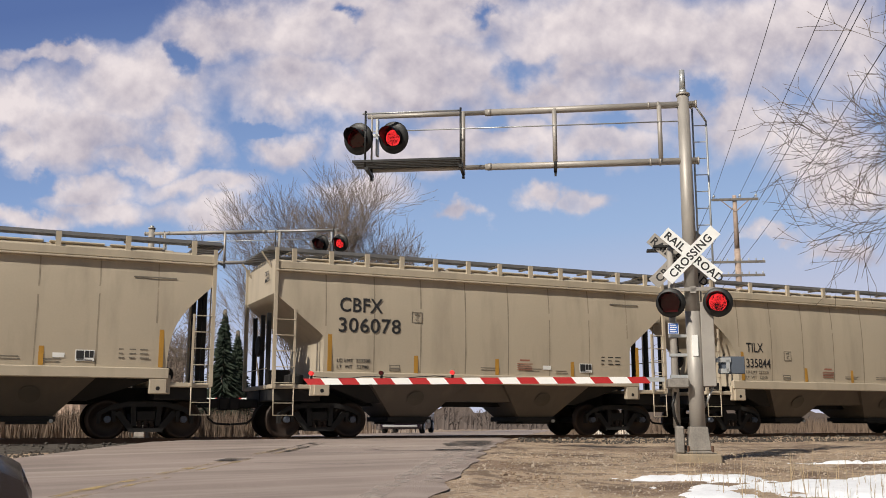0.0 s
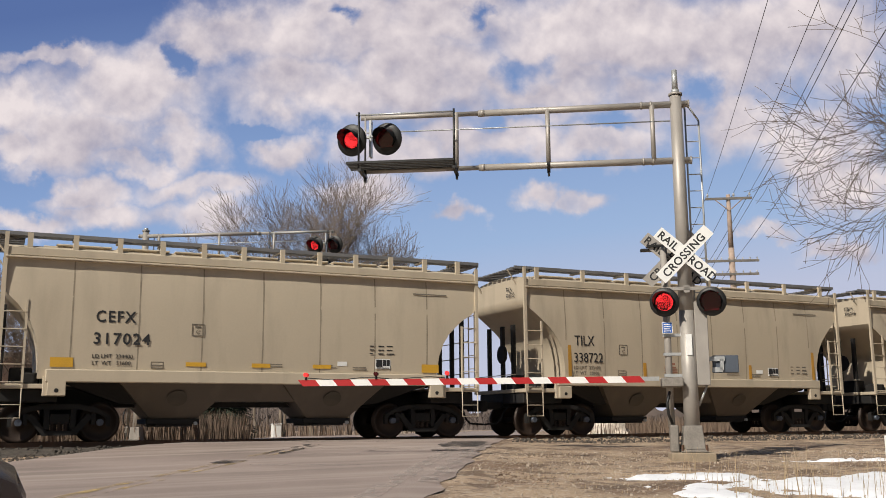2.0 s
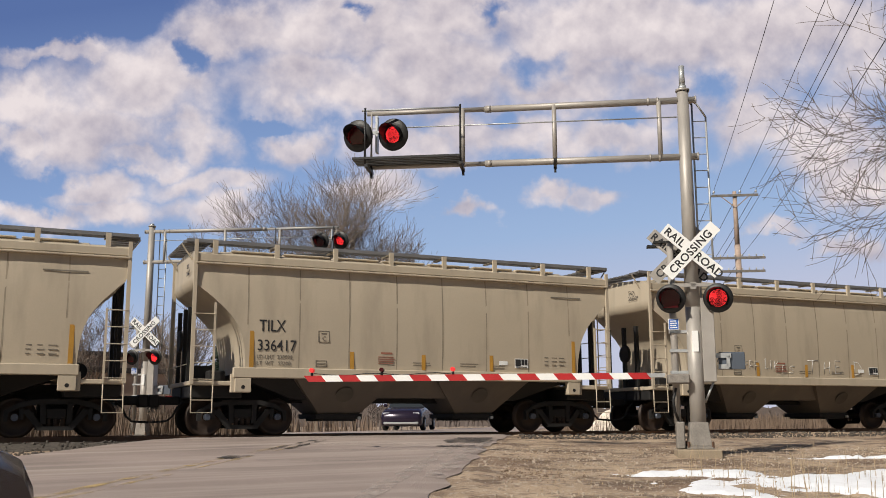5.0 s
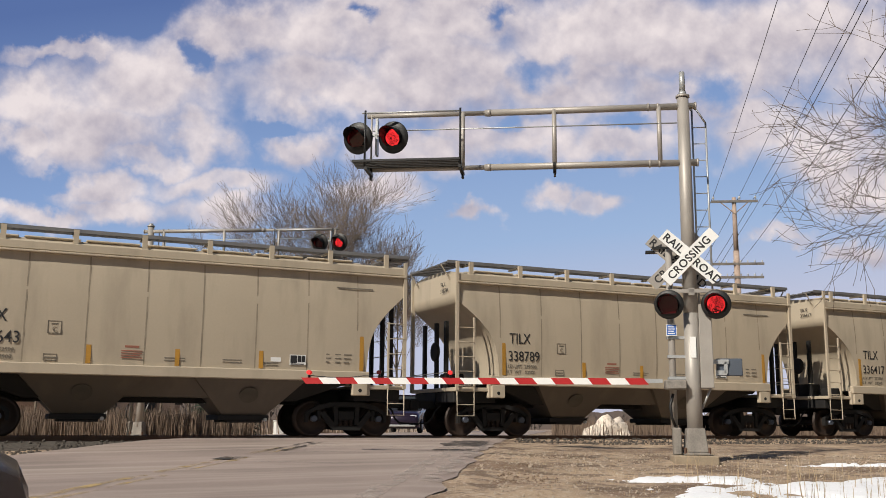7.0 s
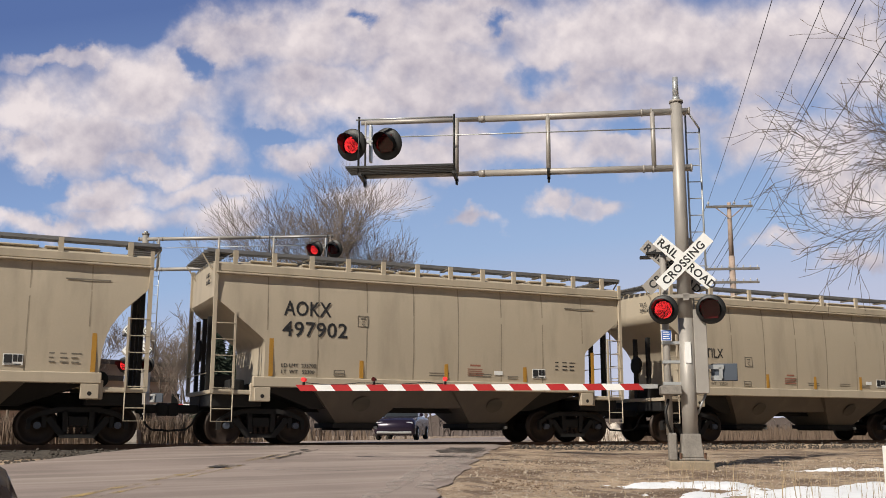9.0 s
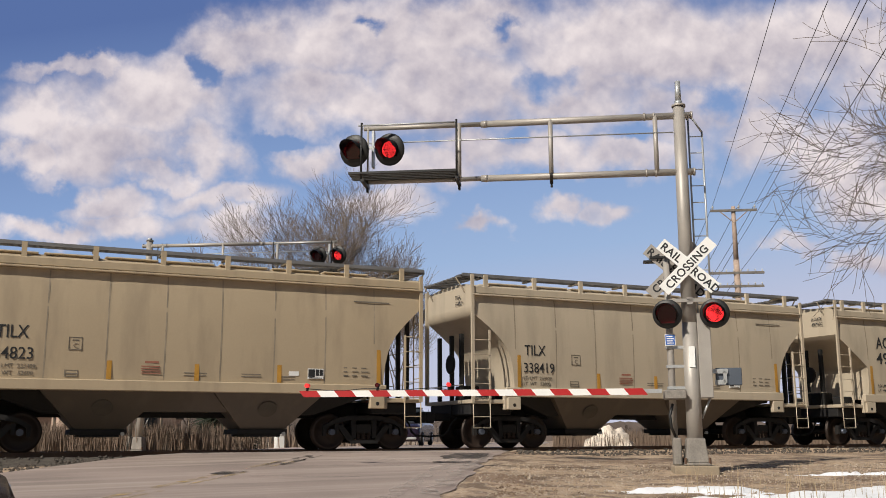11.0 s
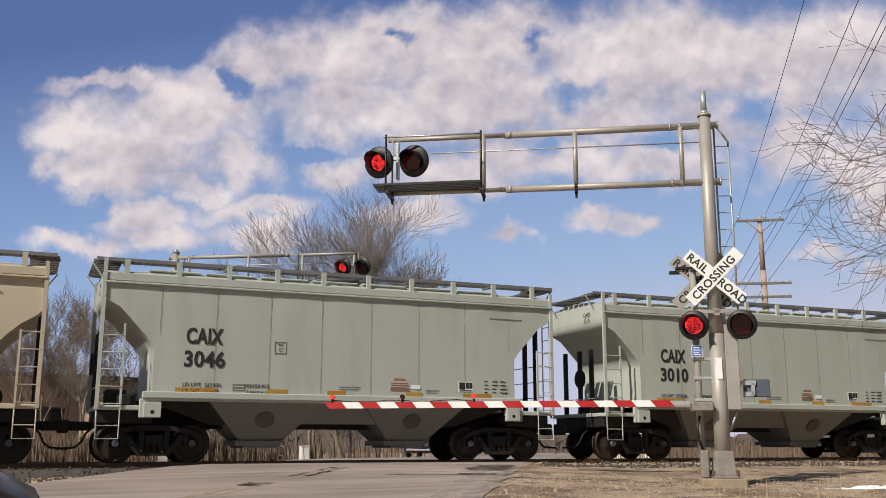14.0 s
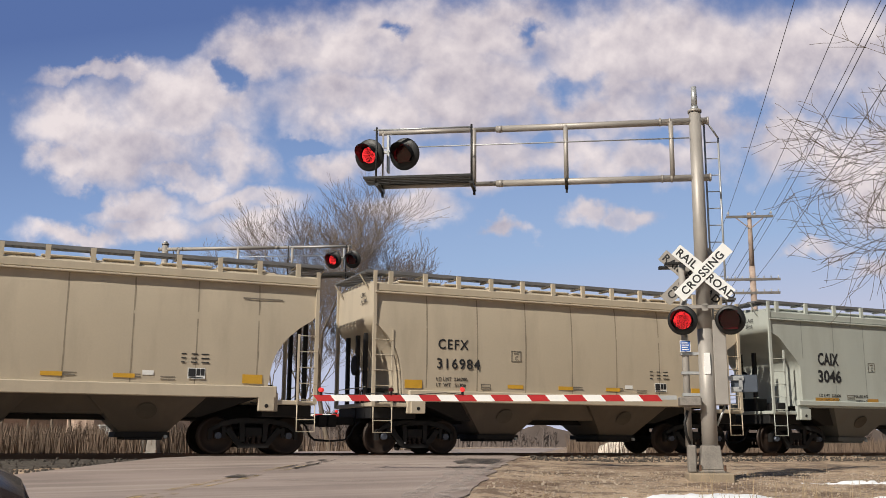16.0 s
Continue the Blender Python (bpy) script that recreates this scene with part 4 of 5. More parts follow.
def build_car(kind, paint, hopper, cut, panels, sill_h, brackets, flat=False):
    """One two-bay covered hopper, without its lettering; stands at the origin along x, rail top at z = 0."""
    car = empty("hopper_car", Matrix(), kind, "hopper car", "cars of the train")
    bd = new("body", body_mesh(cut, paint, panels, flat))
    bd.parent = car
    for k in range(1, panels):                          # dirt caught in the weld seams
        xs = -HALF + 2 * HALF * k / panels
        inset = HALF - abs(xs)
        zlow = 1.68 if inset > 1.6 else lerp_table(tuple((-b, a) for a, b in CUTS[cut]), -inset / 1.2) + 0.12
        bm = bmesh.new()
        lo = [zlow + (4.20 - zlow) * j / 8 for j in range(9)]
        ring = [[bm.verts.new((xs + dx, -((1.585 if flat else lerp_table(WIDTHS, z)) - 0.0045), z)) for dx in (-0.017, 0.017)] for z in lo]
        for a, b in zip(ring, ring[1:]):
            bm.faces.new((a[0], a[1], b[1], b[0]))
        part("weld_seam", bm, "seam_grey" if flat else "seam", car)
    for sg in (-1, 1):
        # top chord under the roof, with its shadow-casting lip
        bm = bmesh.new()
        a, b = sorted((sg * 1.50, sg * 1.655))
        box(bm, -HALF - 0.01, HALF + 0.01, a, b, 4.20, 4.25)
        box(bm, -HALF - 0.01, HALF + 0.01, min(sg * 1.52, sg * 1.60), max(sg * 1.52, sg * 1.60), 4.27, 4.46)
        part("top_chord", bm, paint, car, bevel=0.012)
        a, b = sorted((sg * 1.50, sg * 1.66))
        boxes("side_sill", paint, car, (-HALF + 1.0, HALF - 1.0, a, b, 1.66 - sill_h, 1.665), label="long pressed-steel side sill", bevel=0.02)
    for e in (-1, 1):
        x0, x1 = sorted((e * (HALF - 1.1), e * (HALF + 0.02)))
        boxes("end_platform", paint, car, (x0, x1, -1.58, 1.58, 1.22, 1.33), (min(e * (HALF - 1.45), e * (HALF - 0.95)), max(e * (HALF - 1.45), e * (HALF - 0.95)), -1.60, -1.50, 1.05, 1.5),
              (min(e * (HALF - 1.45), e * (HALF - 0.95)), max(e * (HALF - 1.45), e * (HALF - 0.95)), 1.50, 1.60, 1.05, 1.5), bevel=0.015)
        bx0, bx1 = sorted((e * (HALF - 1.45), e * (HALF - 1.05)))
        jp = boxes("jacking_pad", paint, car, (bx0, bx1, -1.66, -1.56, 1.06, 1.40), label="jacking pad with a round hole", bevel=0.01)
        rods("hole", "black", jp, 0.05, (((bx0 + bx1) / 2, -1.664, 1.18), ((bx0 + bx1) / 2, -1.60, 1.18)))
        # coupler and air hose
        bm = bmesh.new()
        c0, c1 = sorted((e * HALF, e * (HALF + 0.70)))
        box(bm, c0, c1, -0.12, 0.12, 0.76, 0.98)
        k0, k1 = sorted((e * (HALF + 0.52), e * (HALF + 0.775)))
        box(bm, k0, k1, -0.19, 0.16, 0.70, 1.02)
        part("coupler", bm, "black", car, "black knuckle coupler", bevel=0.03)
        bm = bmesh.new()
        bent(bm, [(e * (HALF - 0.05), -0.45, 0.85), (e * (HALF + 0.12), -0.45, 0.70), (e * (HALF + 0.22), -0.42, 0.48), (e * (HALF + 0.36), -0.40, 0.36), (e * (HALF + 0.77), -0.40, 0.33)], 0.028)
        part("air_hose", bm, "black", car, "black rubber air hose")
        build_truck(car, e * 4.62)
        # posts and end ladder across the end
        boxes("corner_post", paint, car, (e * HALF - 0.05, e * HALF + 0.05, 1.50, 1.60, 1.24, 4.66))
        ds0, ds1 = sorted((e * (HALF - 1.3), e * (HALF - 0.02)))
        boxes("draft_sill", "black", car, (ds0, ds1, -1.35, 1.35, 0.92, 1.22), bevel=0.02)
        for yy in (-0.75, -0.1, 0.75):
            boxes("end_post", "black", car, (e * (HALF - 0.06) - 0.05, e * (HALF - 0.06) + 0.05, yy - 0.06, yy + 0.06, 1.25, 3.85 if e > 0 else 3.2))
        if e > 0:
          el = rods("end_ladder", paint, car, 0.018, ((e * (HALF + 0.04), -1.42, 1.3), (e * (HALF + 0.04), -1.42, 4.3)), ((e * (HALF + 0.04), -1.0, 1.3), (e * (HALF + 0.04), -1.0, 4.3)), n=6)
          for k in range(8):
            rods("rung", paint, el, 0.012, ((e * (HALF + 0.04), -1.42, 1.5 + k * 0.37), (e * (HALF + 0.04), -1.0, 1.5 + k * 0.37)), n=6)
        for k in range(3 if e > 0 else 1):
            rods("grab_rail", paint, car, 0.014, ((e * (HALF + 0.03), -1.0, 1.75 + k * 0.45), (e * (HALF + 0.03), 1.5, 1.75 + k * 0.45)), n=6)
        # inner bulkhead webs below the slope
        for yy in (-0.95, 0.90):
            boxes("slope_web", paint, car, (min(e * 4.1, e * 4.72), max(e * 4.1, e * 4.72), yy, yy + 0.05, 1.3, 2.2))
        # roof end platform of grating
        p0, p1 = sorted((e * (HALF - 0.40), e * (HALF + 0.26)))
        ew = boxes("end_walkway", "grate", car, (p0, p1, -1.24, -1.20, 4.75, 4.82), label="galvanised grating at the roof's end")
        bm = bmesh.new()
        box(bm, p0, p1, 0, 0.21, 4.765, 4.80)
        me = mesh_of(bm, "slat", "grate")
        for k in range(8):
            share("slat", me, ew, pose(0, -1.18 + k * 0.30, 0))
        rods("walk_strut", paint, car, 0.02, ((e * (HALF + 0.28), -1.1, 4.76), (e * HALF, -1.1, 4.35)), ((e * (HALF + 0.28), 1.1, 4.76), (e * HALF, 1.1, 4.35)), n=6)
    ladder(car, -HALF, -HALF + 0.52, -1.60, 1.24, 1, 4.80, 3.25, paint)
    ladder(car, HALF, HALF - 0.46, -1.60, 1.24, 1, 4.62, 3.0, paint)
    # brake gear on the left end
    bm = bmesh.new()
    lathe(bm, [(-0.03, 0.20), (-0.03, 0.27), (0.03, 0.27), (0.03, 0.20)], n=24)
    for v in bm.verts:
        v.co = Matrix.Rotation(radians(90), 3, "Z") @ v.co
    part("brake_wheel", bm, "black", car, "dark hand-brake wheel", pose(-HALF - 0.10, -0.35, 2.35))
    boxes("brake_valve", "black", car, (-HALF + 0.25, -HALF + 0.75, -0.5, 0.1, 1.34, 1.75), (-HALF + 0.5, -HALF + 0.9, -1.2, -0.7, 1.34, 1.6), bevel=0.03)
    rods("brake_reservoir", "black", car, 0.20, ((HALF - 0.95, -0.7, 1.55), (HALF - 0.95, 0.5, 1.55)), n=18)
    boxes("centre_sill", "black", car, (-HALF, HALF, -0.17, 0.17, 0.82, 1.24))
    # bays, in paint darkened for the shade below the sills
    for e in (-1, 1):
        c = e * 1.98
        bm = bmesh.new()
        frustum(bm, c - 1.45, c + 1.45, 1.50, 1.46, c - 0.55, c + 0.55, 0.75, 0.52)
        bay = part("hopper_bay", bm, hopper, car, "tapered discharge bay, dusty, its shade put into the colour")
        boxes("outlet_gate", "black" if not flat else hopper, bay, (c - 0.66, c + 0.62, -0.82, 0.82, 0.40, 0.53), (c - 0.45, c + 0.45, -0.80, 0.80, 0.34, 0.40), bevel=0.01)
        rods("gate_pin", "galv", bay, 0.045, ((c + 0.52, -0.9, 0.42), (c + 0.52, -0.8, 0.42)))
        bm = bmesh.new()
        lathe(bm, [(0, 0.24), (0.006, 0.24)], n=24)
        part("stencil", bm, "sooty", bay, at=pose(c, -1.19, 1.02, 38.6, 0, 0))
        bm = bmesh.new()                                # slope sheet from the bay up over the truck
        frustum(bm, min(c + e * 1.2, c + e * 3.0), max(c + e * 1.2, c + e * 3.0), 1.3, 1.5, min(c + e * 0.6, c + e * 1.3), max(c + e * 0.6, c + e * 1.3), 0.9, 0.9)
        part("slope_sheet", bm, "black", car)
    bm = bmesh.new()
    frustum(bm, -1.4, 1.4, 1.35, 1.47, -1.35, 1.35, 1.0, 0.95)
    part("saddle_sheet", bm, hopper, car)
    # roof: hatch coaming and running boards
    bm = bmesh.new()
    box(bm, -5.2, 5.2, -0.36, 0.36, 4.60, 4.74)
    part("hatch_coaming", bm, paint, car, bevel=0.03)
    bm = bmesh.new()
    box(bm, 0, 1.3, -0.42, 0.42, 4.74, 4.79)
    me = mesh_of(bm, "hatch_cover", paint, 0.02)
    for k in range(7):
        share("hatch_cover", me, car, pose(-4.9 + k * 1.42, 0, 0))
    for sg in (-1, 1):
        bm = bmesh.new()
        a, b = sorted((sg * 0.82, sg * 1.36))
        for k in range(6):
            yy = a + (b - a) * k / 6
            box(bm, -HALF - 0.2, HALF + 0.2, yy, yy + 0.055, 4.80, 4.835)
        for k in range(76):
            xx = -HALF - 0.2 + k * 0.164
            box(bm, xx, xx + 0.03, a, b - 0.03, 4.812, 4.828)
        box(bm, -HALF - 0.2, HALF + 0.2, sg * 1.36 - 0.012, sg * 1.36 + 0.012, 4.775, 4.86)
        part("running_board", bm, "grate", car, "galvanised grating running board")
        for k in range(brackets):
            xx = -HALF + 0.5 + (2 * HALF - 1.0) * k / (brackets - 1)
            a, b = sorted((sg * 1.40, sg * 1.47))
            boxes("bracket", paint, car, (xx - 0.06, xx + 0.06, a, b, 4.43, 4.83), (xx - 0.05, xx + 0.05, min(sg * 0.8, sg * 1.44), max(sg * 0.8, sg * 1.44), 4.755, 4.795))
    return car


def decal(car, name, x, z, w, h, material, proud=0.0, label=""):
    return boxes(name, material, car, (x, x + w, -1.640 - proud, -1.634 - proud, z, z + h), label=label)


def dress(car, mark, number, style, load, tare, metric=None):
    """Lettering and stickers of one car."""
    before = set(car.children)
    sp, bold = (1.05, 0.006) if style != "tilx" else (1.0, 0.001)
    x0, zm, zn, hm, wm, wn = {"tilx": (-4.40, 2.58, 2.10, 0.30, 0.68, 0.99), "cbfx": (-4.33, 3.24, 2.71, 0.38, 1.20, 1.74), "cefx": (-4.20, 2.79, 2.27, 0.27, 0.90, 1.28), "caix": (-4.07, 2.84, 2.28, 0.38, 0.88, 0.98)}[style]
    if mark == "AOKX":
        x0, wm = -4.26, 1.26
    if style == "caix":
        bold = 0.016
    words(mark, hm, "ink", car, pose(x0, -1.640, zm), "reporting_mark", sp * (1.15 if style == "cefx" else 1), bold, width=wm)
    words(number, hm * (0.93 if style == "tilx" else 1.0), "ink", car, pose(x0 - 0.04, -1.640, zn), "car_number", sp * (1.12 if style == "cefx" else 1), bold, width=wn * (len(number) / 6 if style == "tilx" else 1))
    fade = "faint" if style == "tilx" else "ink"
    low = {"tilx": 1.74, "cbfx": 1.76, "cefx": 1.78, "caix": 1.64}[style] + 0.0
    words("LD LMT  " + load, 0.095, fade, car, pose(x0 - 0.04, -1.640, low + 0.16), "load_limit")
    words("LT  WT   " + tare, 0.095, fade, car, pose(x0 - 0.04, -1.640, low), "light_weight")
    if metric:
        words(metric[0] + " KG", 0.095, fade, car, pose(x0 + 1.45, -1.640, low + 0.16), "load_limit")
        words(metric[1] + " KG", 0.095, fade, car, pose(x0 + 1.5, -1.640, low), "light_weight")
    # plate C box
    px, pz = {"tilx": (-2.85, 2.34), "cbfx": (-2.28, 3.02), "cefx": (-1.97, 2.52), "caix": (-1.89, 2.66)}[style]
    pl = boxes("plate_mark", "faint", car, (px, px + 0.3, -1.640, -1.634, pz, pz + 0.016), (px, px + 0.3, -1.640, -1.634, pz + 0.28, pz + 0.296), (px, px + 0.016, -1.640, -1.634, pz, pz + 0.29), (px + 0.284, px + 0.3, -1.640, -1.634, pz, pz + 0.29), (px + 0.08, px + 0.22, -1.640, -1.634, pz + 0.21, pz + 0.24))
    words("C", 0.11, "faint", pl, pose(px + 0.1, -1.640, pz + 0.05), "letter")
    # inspection stencil: white-framed black panels
    bx, bz = {"tilx": (2.89, 1.79), "cbfx": (3.0, 1.80), "cefx": (2.83, 1.80), "caix": (3.15, 1.83)}[style]
    st = decal(car, "inspection_stencil", bx, bz, 0.42, 0.26, "white", label="black inspection panel with a white border")
    boxes("panel", "ink", st, (bx + 0.02, bx + 0.19, -1.645, -1.6405, bz + 0.05, bz + 0.24), (bx + 0.21, bx + 0.30, -1.645, -1.6405, bz + 0.08, bz + 0.24), (bx + 0.315, bx + 0.40, -1.645, -1.6405, bz + 0.08, bz + 0.24), (bx + 0.04, bx + 0.38, -1.645, -1.6405, bz + 0.015, bz + 0.035))
    lines = []
    rnd = random.Random(hash_of(number))
    sx, sz = {"tilx": (3.85, 1.88), "cbfx": (3.75, 2.05), "cefx": (2.66, 2.18), "caix": (3.92, 1.80)}[style]
    for k in range(4 if style == "caix" else 3):
        xx = sx
        for w in (0.12, 0.16, 0.2):
            lines.append((xx, xx + w * rnd.uniform(0.7, 1.1), -1.640, -1.634, sz + 0.1 * k, sz + 0.1 * k + 0.026))
            xx += 0.24
    tagged(boxes("dimension_stencil", fade, car, *lines), kind="stuff")
    lines = []
    for xx, zz, n, w in ((1.2, 1.80, 2, 0.55), (-0.2, 1.80, 2, 0.6), (2.2, 1.76, 2, 0.4)):
        for k in range(n):
            lines.append((xx, xx + w * rnd.uniform(0.8, 1), -1.640, -1.634, zz + k * 0.06, zz + k * 0.06 + 0.02))
    tagged(boxes("small_print", "faint", car, *lines), kind="stuff")
    if style != "cefx":
        wx = 1.22 if style == "caix" else 0.95 if style == "cbfx" else -1.2
        boxes("warning_print", "redink", car, *[(wx, wx + 0.5 * rnd.uniform(0.85, 1), -1.640, -1.634, 1.83 + k * 0.055, 1.83 + k * 0.055 + 0.022) for k in range(4)], (wx + 0.08, wx + 0.4, -1.640, -1.634, 2.08, 2.13))
    decal(car, "white_label", 2.4 if style == "tilx" else 1.78, 1.86, 0.26, 0.11, "white")
    boxes("defect_card", "faint", car, (-2.9, -2.6, -1.640, -1.634, 1.72, 1.74), (-2.9, -2.6, -1.640, -1.634, 1.86, 1.88), (-2.9, -2.88, -1.640, -1.634, 1.72, 1.88), (-2.62, -2.6, -1.640, -1.634, 1.72, 1.88), (-2.87, -2.63, -1.640, -1.634, 1.78, 1.81))
    if style in ("tilx", "cbfx"):
        for x, h in (((-4.62, 0.95), (-1.98, 0.46), (0.05, 0.46), (2.10, 0.46), (4.76, 0.95)) if style == "tilx" else ((-4.62, 0.95), (-2.2, 0.46), (0.25, 0.46), (2.70, 0.46), (4.96, 0.9))):
            decal(car, "reflector", x, 1.68, 0.11, h * (0.95 if style == "tilx" else 1.0), "orange", 0.001, "vertical orange reflector strip")
    elif style == "cefx":
        for x, w, h in ((-5.14, 0.50, 0.22), (-2.08, 0.49, 0.10), (-0.46, 0.47, 0.10), (1.12, 0.49, 0.10), (4.16, 0.5, 0.22)):
            decal(car, "reflector", x, 1.72 if h > 0.2 else 1.78, w, h, "yellow", 0.001, "yellow reflector strip")
    else:
        for x, w in ((-4.27, 0.99), (-2.02, 0.48), (-0.50, 0.47), (1.63, 0.47), (3.27, 0.86)):
            decal(car, "reflector", x, 1.67, w, 0.10, "orange", 0.001, "orange reflector strip")
    # lay every marking on the curved side
    for ob in car.children:
        if ob not in before:
            zs = [(ob.matrix_basis @ v.co).z for v in ob.data.vertices]
            w = 1.585 if style == "caix" else lerp_table(WIDTHS, sum(zs) / len(zs))
            ob.matrix_basis = pose(0.20 if number == "317024" else 0.0, 1.634 - (w + 0.0025), 0) @ ob.matrix_basis
    # faint mark at the top right and mark on the end sheet
    boxes("small_print", "faint", car, (4.1, 5.1, -1.590, -1.586, 3.82, 3.855))
    for k, tx in enumerate((mark, number)):
        words(tx, 0.12, "ink", car, pose(-HALF - 0.045, -0.55, 4.18 - 0.18 * k, 0, 0, -90), "end_mark")


STROKES = {"L": (((0.2, 1), (0.1, 0), (1, 0.06)),), "I": (((0.5, 1), (0.4, 0)),), "K": (((0.1, 1), (0.1, 0)), ((0.9, 1), (0.12, 0.45), (1, 0))),
           "E": (((1, 0.95), (0.1, 1), (0.1, 0), (1, 0.02)), ((0.1, 0.5), (0.8, 0.52))), "S": (((1, 0.9), (0.5, 1), (0.1, 0.78), (0.5, 0.5), (0.9, 0.25), (0.5, 0), (0, 0.1)),),
           "T": (((0, 0.95), (1, 1)), ((0.5, 0.97), (0.42, 0))), "H": (((0.1, 1), (0.05, 0)), ((0.95, 1), (0.9, 0)), ((0.07, 0.45), (0.93, 0.52))),
           "D": (((0.15, 0.95), (0.1, 0)), ((0, 1), (0.6, 0.92), (1, 0.55), (0.7, 0.15), (0.05, 0)))}


def scrawl(car, x, z, w, h, strokes):
    """One hand-drawn chalk letter on the car's side."""
    bm = bmesh.new()
    for line in strokes:
        bent(bm, [(x + u * w, -1.588 - 0.006 * (z + v * h > 1.9), z + v * h) for u, v in line], 0.014, n=5)
    for v in bm.verts:                                  # chalk lies flat on the steel
        side = -lerp_table(WIDTHS, v.co.z) - 0.006
        v.co.y = side + (v.co.y - side) * 0.12
    return part("scrawl", bm, "chalk", car, "chalky white hand-drawn letter")


def hash_of(s):
    return sum(ord(c) * (i + 3) for i, c in enumerate(s))


TILX = build_car("beige two-bay covered hopper car, weathered, rolling by", "beige", "hop_beige_shaded", "arc", 9, 0.25, 8)
CBFX = build_car("beige hopper car with slanted ends and bold black lettering", "beige", "hop_beige_shaded", "straight", 9, 0.25, 12)
CEFX = build_car("clean cream hopper car with yellow reflectors", "cream", "hop_beige_shaded", "soft", 8, 0.29, 12)
CAIX = build_car("light grey angular hopper car with heavy black lettering", "grey", "hop_grey_shaded", "angular", 9, 0.16, 10, flat=True)
TANX = build_car("darker tan hopper car, weathered, rolling by", "tan", "hop_beige_shaded", "arc", 9, 0.25, 8)
TRAIN = [(-1, TILX, "TILX", "335844", "tilx", "233200", "53300"), (0, CBFX, "CBFX", "306078", "cbfx", "233300", "52700"),
         (1, TILX, "TILX", "338722", "tilx", "233100", "53500"), (2, CEFX, "CEFX", "317024", "cefx", "234400", "51600"),
         (3, TILX, "TILX", "336357", "tilx", "232600", "53400"), (4, TILX, "TILX", "336417", "tilx", "233000", "53200"),
         (5, TILX, "TILX", "338789", "tilx", "232500", "53500"), (6, TILX, "TILX", "338643", "tilx", "232500", "53500"),
         (7, CBFX, "AOKX", "497902", "cbfx", "233700", "52300"), (8, TILX, "TILX", "338419", "tilx", "233000", "53000"),
         (9, TANX, "TILX", "34823", "tilx", "233400", "52600"), (10, CAIX, "CAIX", "3010", "caix", "233500", "52500"),
         (11, CAIX, "CAIX", "3046", "caix", "233400", "52600"), (12, CEFX, "CEFX", "316984", "cefx", "234700", "51300"),
         (13, CEFX, "CEFX", "316990", "cefx", "234500", "51500")]
CARS = []
SLACK = {10: -0.08, 11: -0.28}                         # drawn-out couplings
_used = set()
for k, proto, mark, number, style, load, tare in TRAIN:
    x0 = travelled(0) - PITCH * k + PITCH / 2 + SLACK.get(k, 0.0)
    if proto.name in _used:
        car = copy_thing(proto, on_track(x0))
    else:
        car = proto
        car.matrix_basis = on_track(x0)
        _used.add(proto.name)
    CARS.append([k, car, mark, number, style, load, tare])
for k, car, mark, number, style, load, tare in CARS:
    dress(car, mark, number, style, load, tare, {"3010": ("106200", "23800"), "3046": ("106150", "23850")}.get(number))
    if number == "336357":                              # painted scrawl; the first word is left as strokes
        for i in range(5):
            scrawl(car, -2.95 + i * 0.22, 1.93 - 0.01 * i, 0.17, 0.28, (((0.1, 0), (0.2, 1), (0.9, 0.85)), ((0.15, 0.45), (0.95, 0.3 + 0.1 * (i % 3)))))
        for glyph, x, z, w, h in (("L", -1.65, 1.93, 0.14, 0.32), ("I", -1.42, 1.92, 0.06, 0.28), ("K", -1.27, 1.86, 0.21, 0.32), ("E", -0.94, 1.80, 0.18, 0.25), ("S", -0.64, 1.80, 0.24, 0.23),
                                  ("T", 0.16, 1.80, 0.44, 0.44), ("H", 0.86, 1.80, 0.28, 0.40), ("E", 1.34, 1.82, 0.26, 0.42), ("D", 2.18, 1.76, 0.38, 0.46)):
            scrawl(car, x, z, w, h, STROKES[glyph])


# ---- around the crossing ----
FWD, RIGHT = Vector((0.3993, 0.9168, 0)), Vector((0.9168, -0.3993, 0))


def spot(ahead, right):
    """A place on the ground, by metres ahead of the camera and to its right."""
    p = FWD * ahead + RIGHT * right
    return Vector((p.x, p.y, ground_z(p.x, p.y)))


def at_view(ahead, k):
    """The same, by the tangent of the bearing."""
    return spot(ahead, ahead * k)


def prisms(name, segs, material, sides=3):
    """Many tapered sticks (p, q, r, r2) in one mesh."""
    verts, faces = [], []
    for p, q, r, r2 in segs:
        d = q - p
        if d.length < 1e-5:
            continue
        d.normalize()
        a = d.cross(Vector((0.3, 0.9, 0.2)) if abs(d.y) < 0.9 else Vector((1, 0, 0.2))).normalized()
        b = d.cross(a)
        i0 = len(verts)
        for c, rr in ((p, r), (q, r2)):
            for k in range(sides):
                w = k * 2 * math.pi / sides
                verts.append(c + (a * math.cos(w) + b * math.sin(w)) * rr)
        for k in range(sides):
            k2 = (k + 1) % sides
            faces.append((i0 + k, i0 + k2, i0 + sides + k2, i0 + sides + k))
    me = bpy.data.meshes.new(name)
    me.from_pydata(verts, [], faces)
    me.materials.append(M[material])
    for p in me.polygons:
        p.use_smooth = True
    me.update()
    return new(name, me)


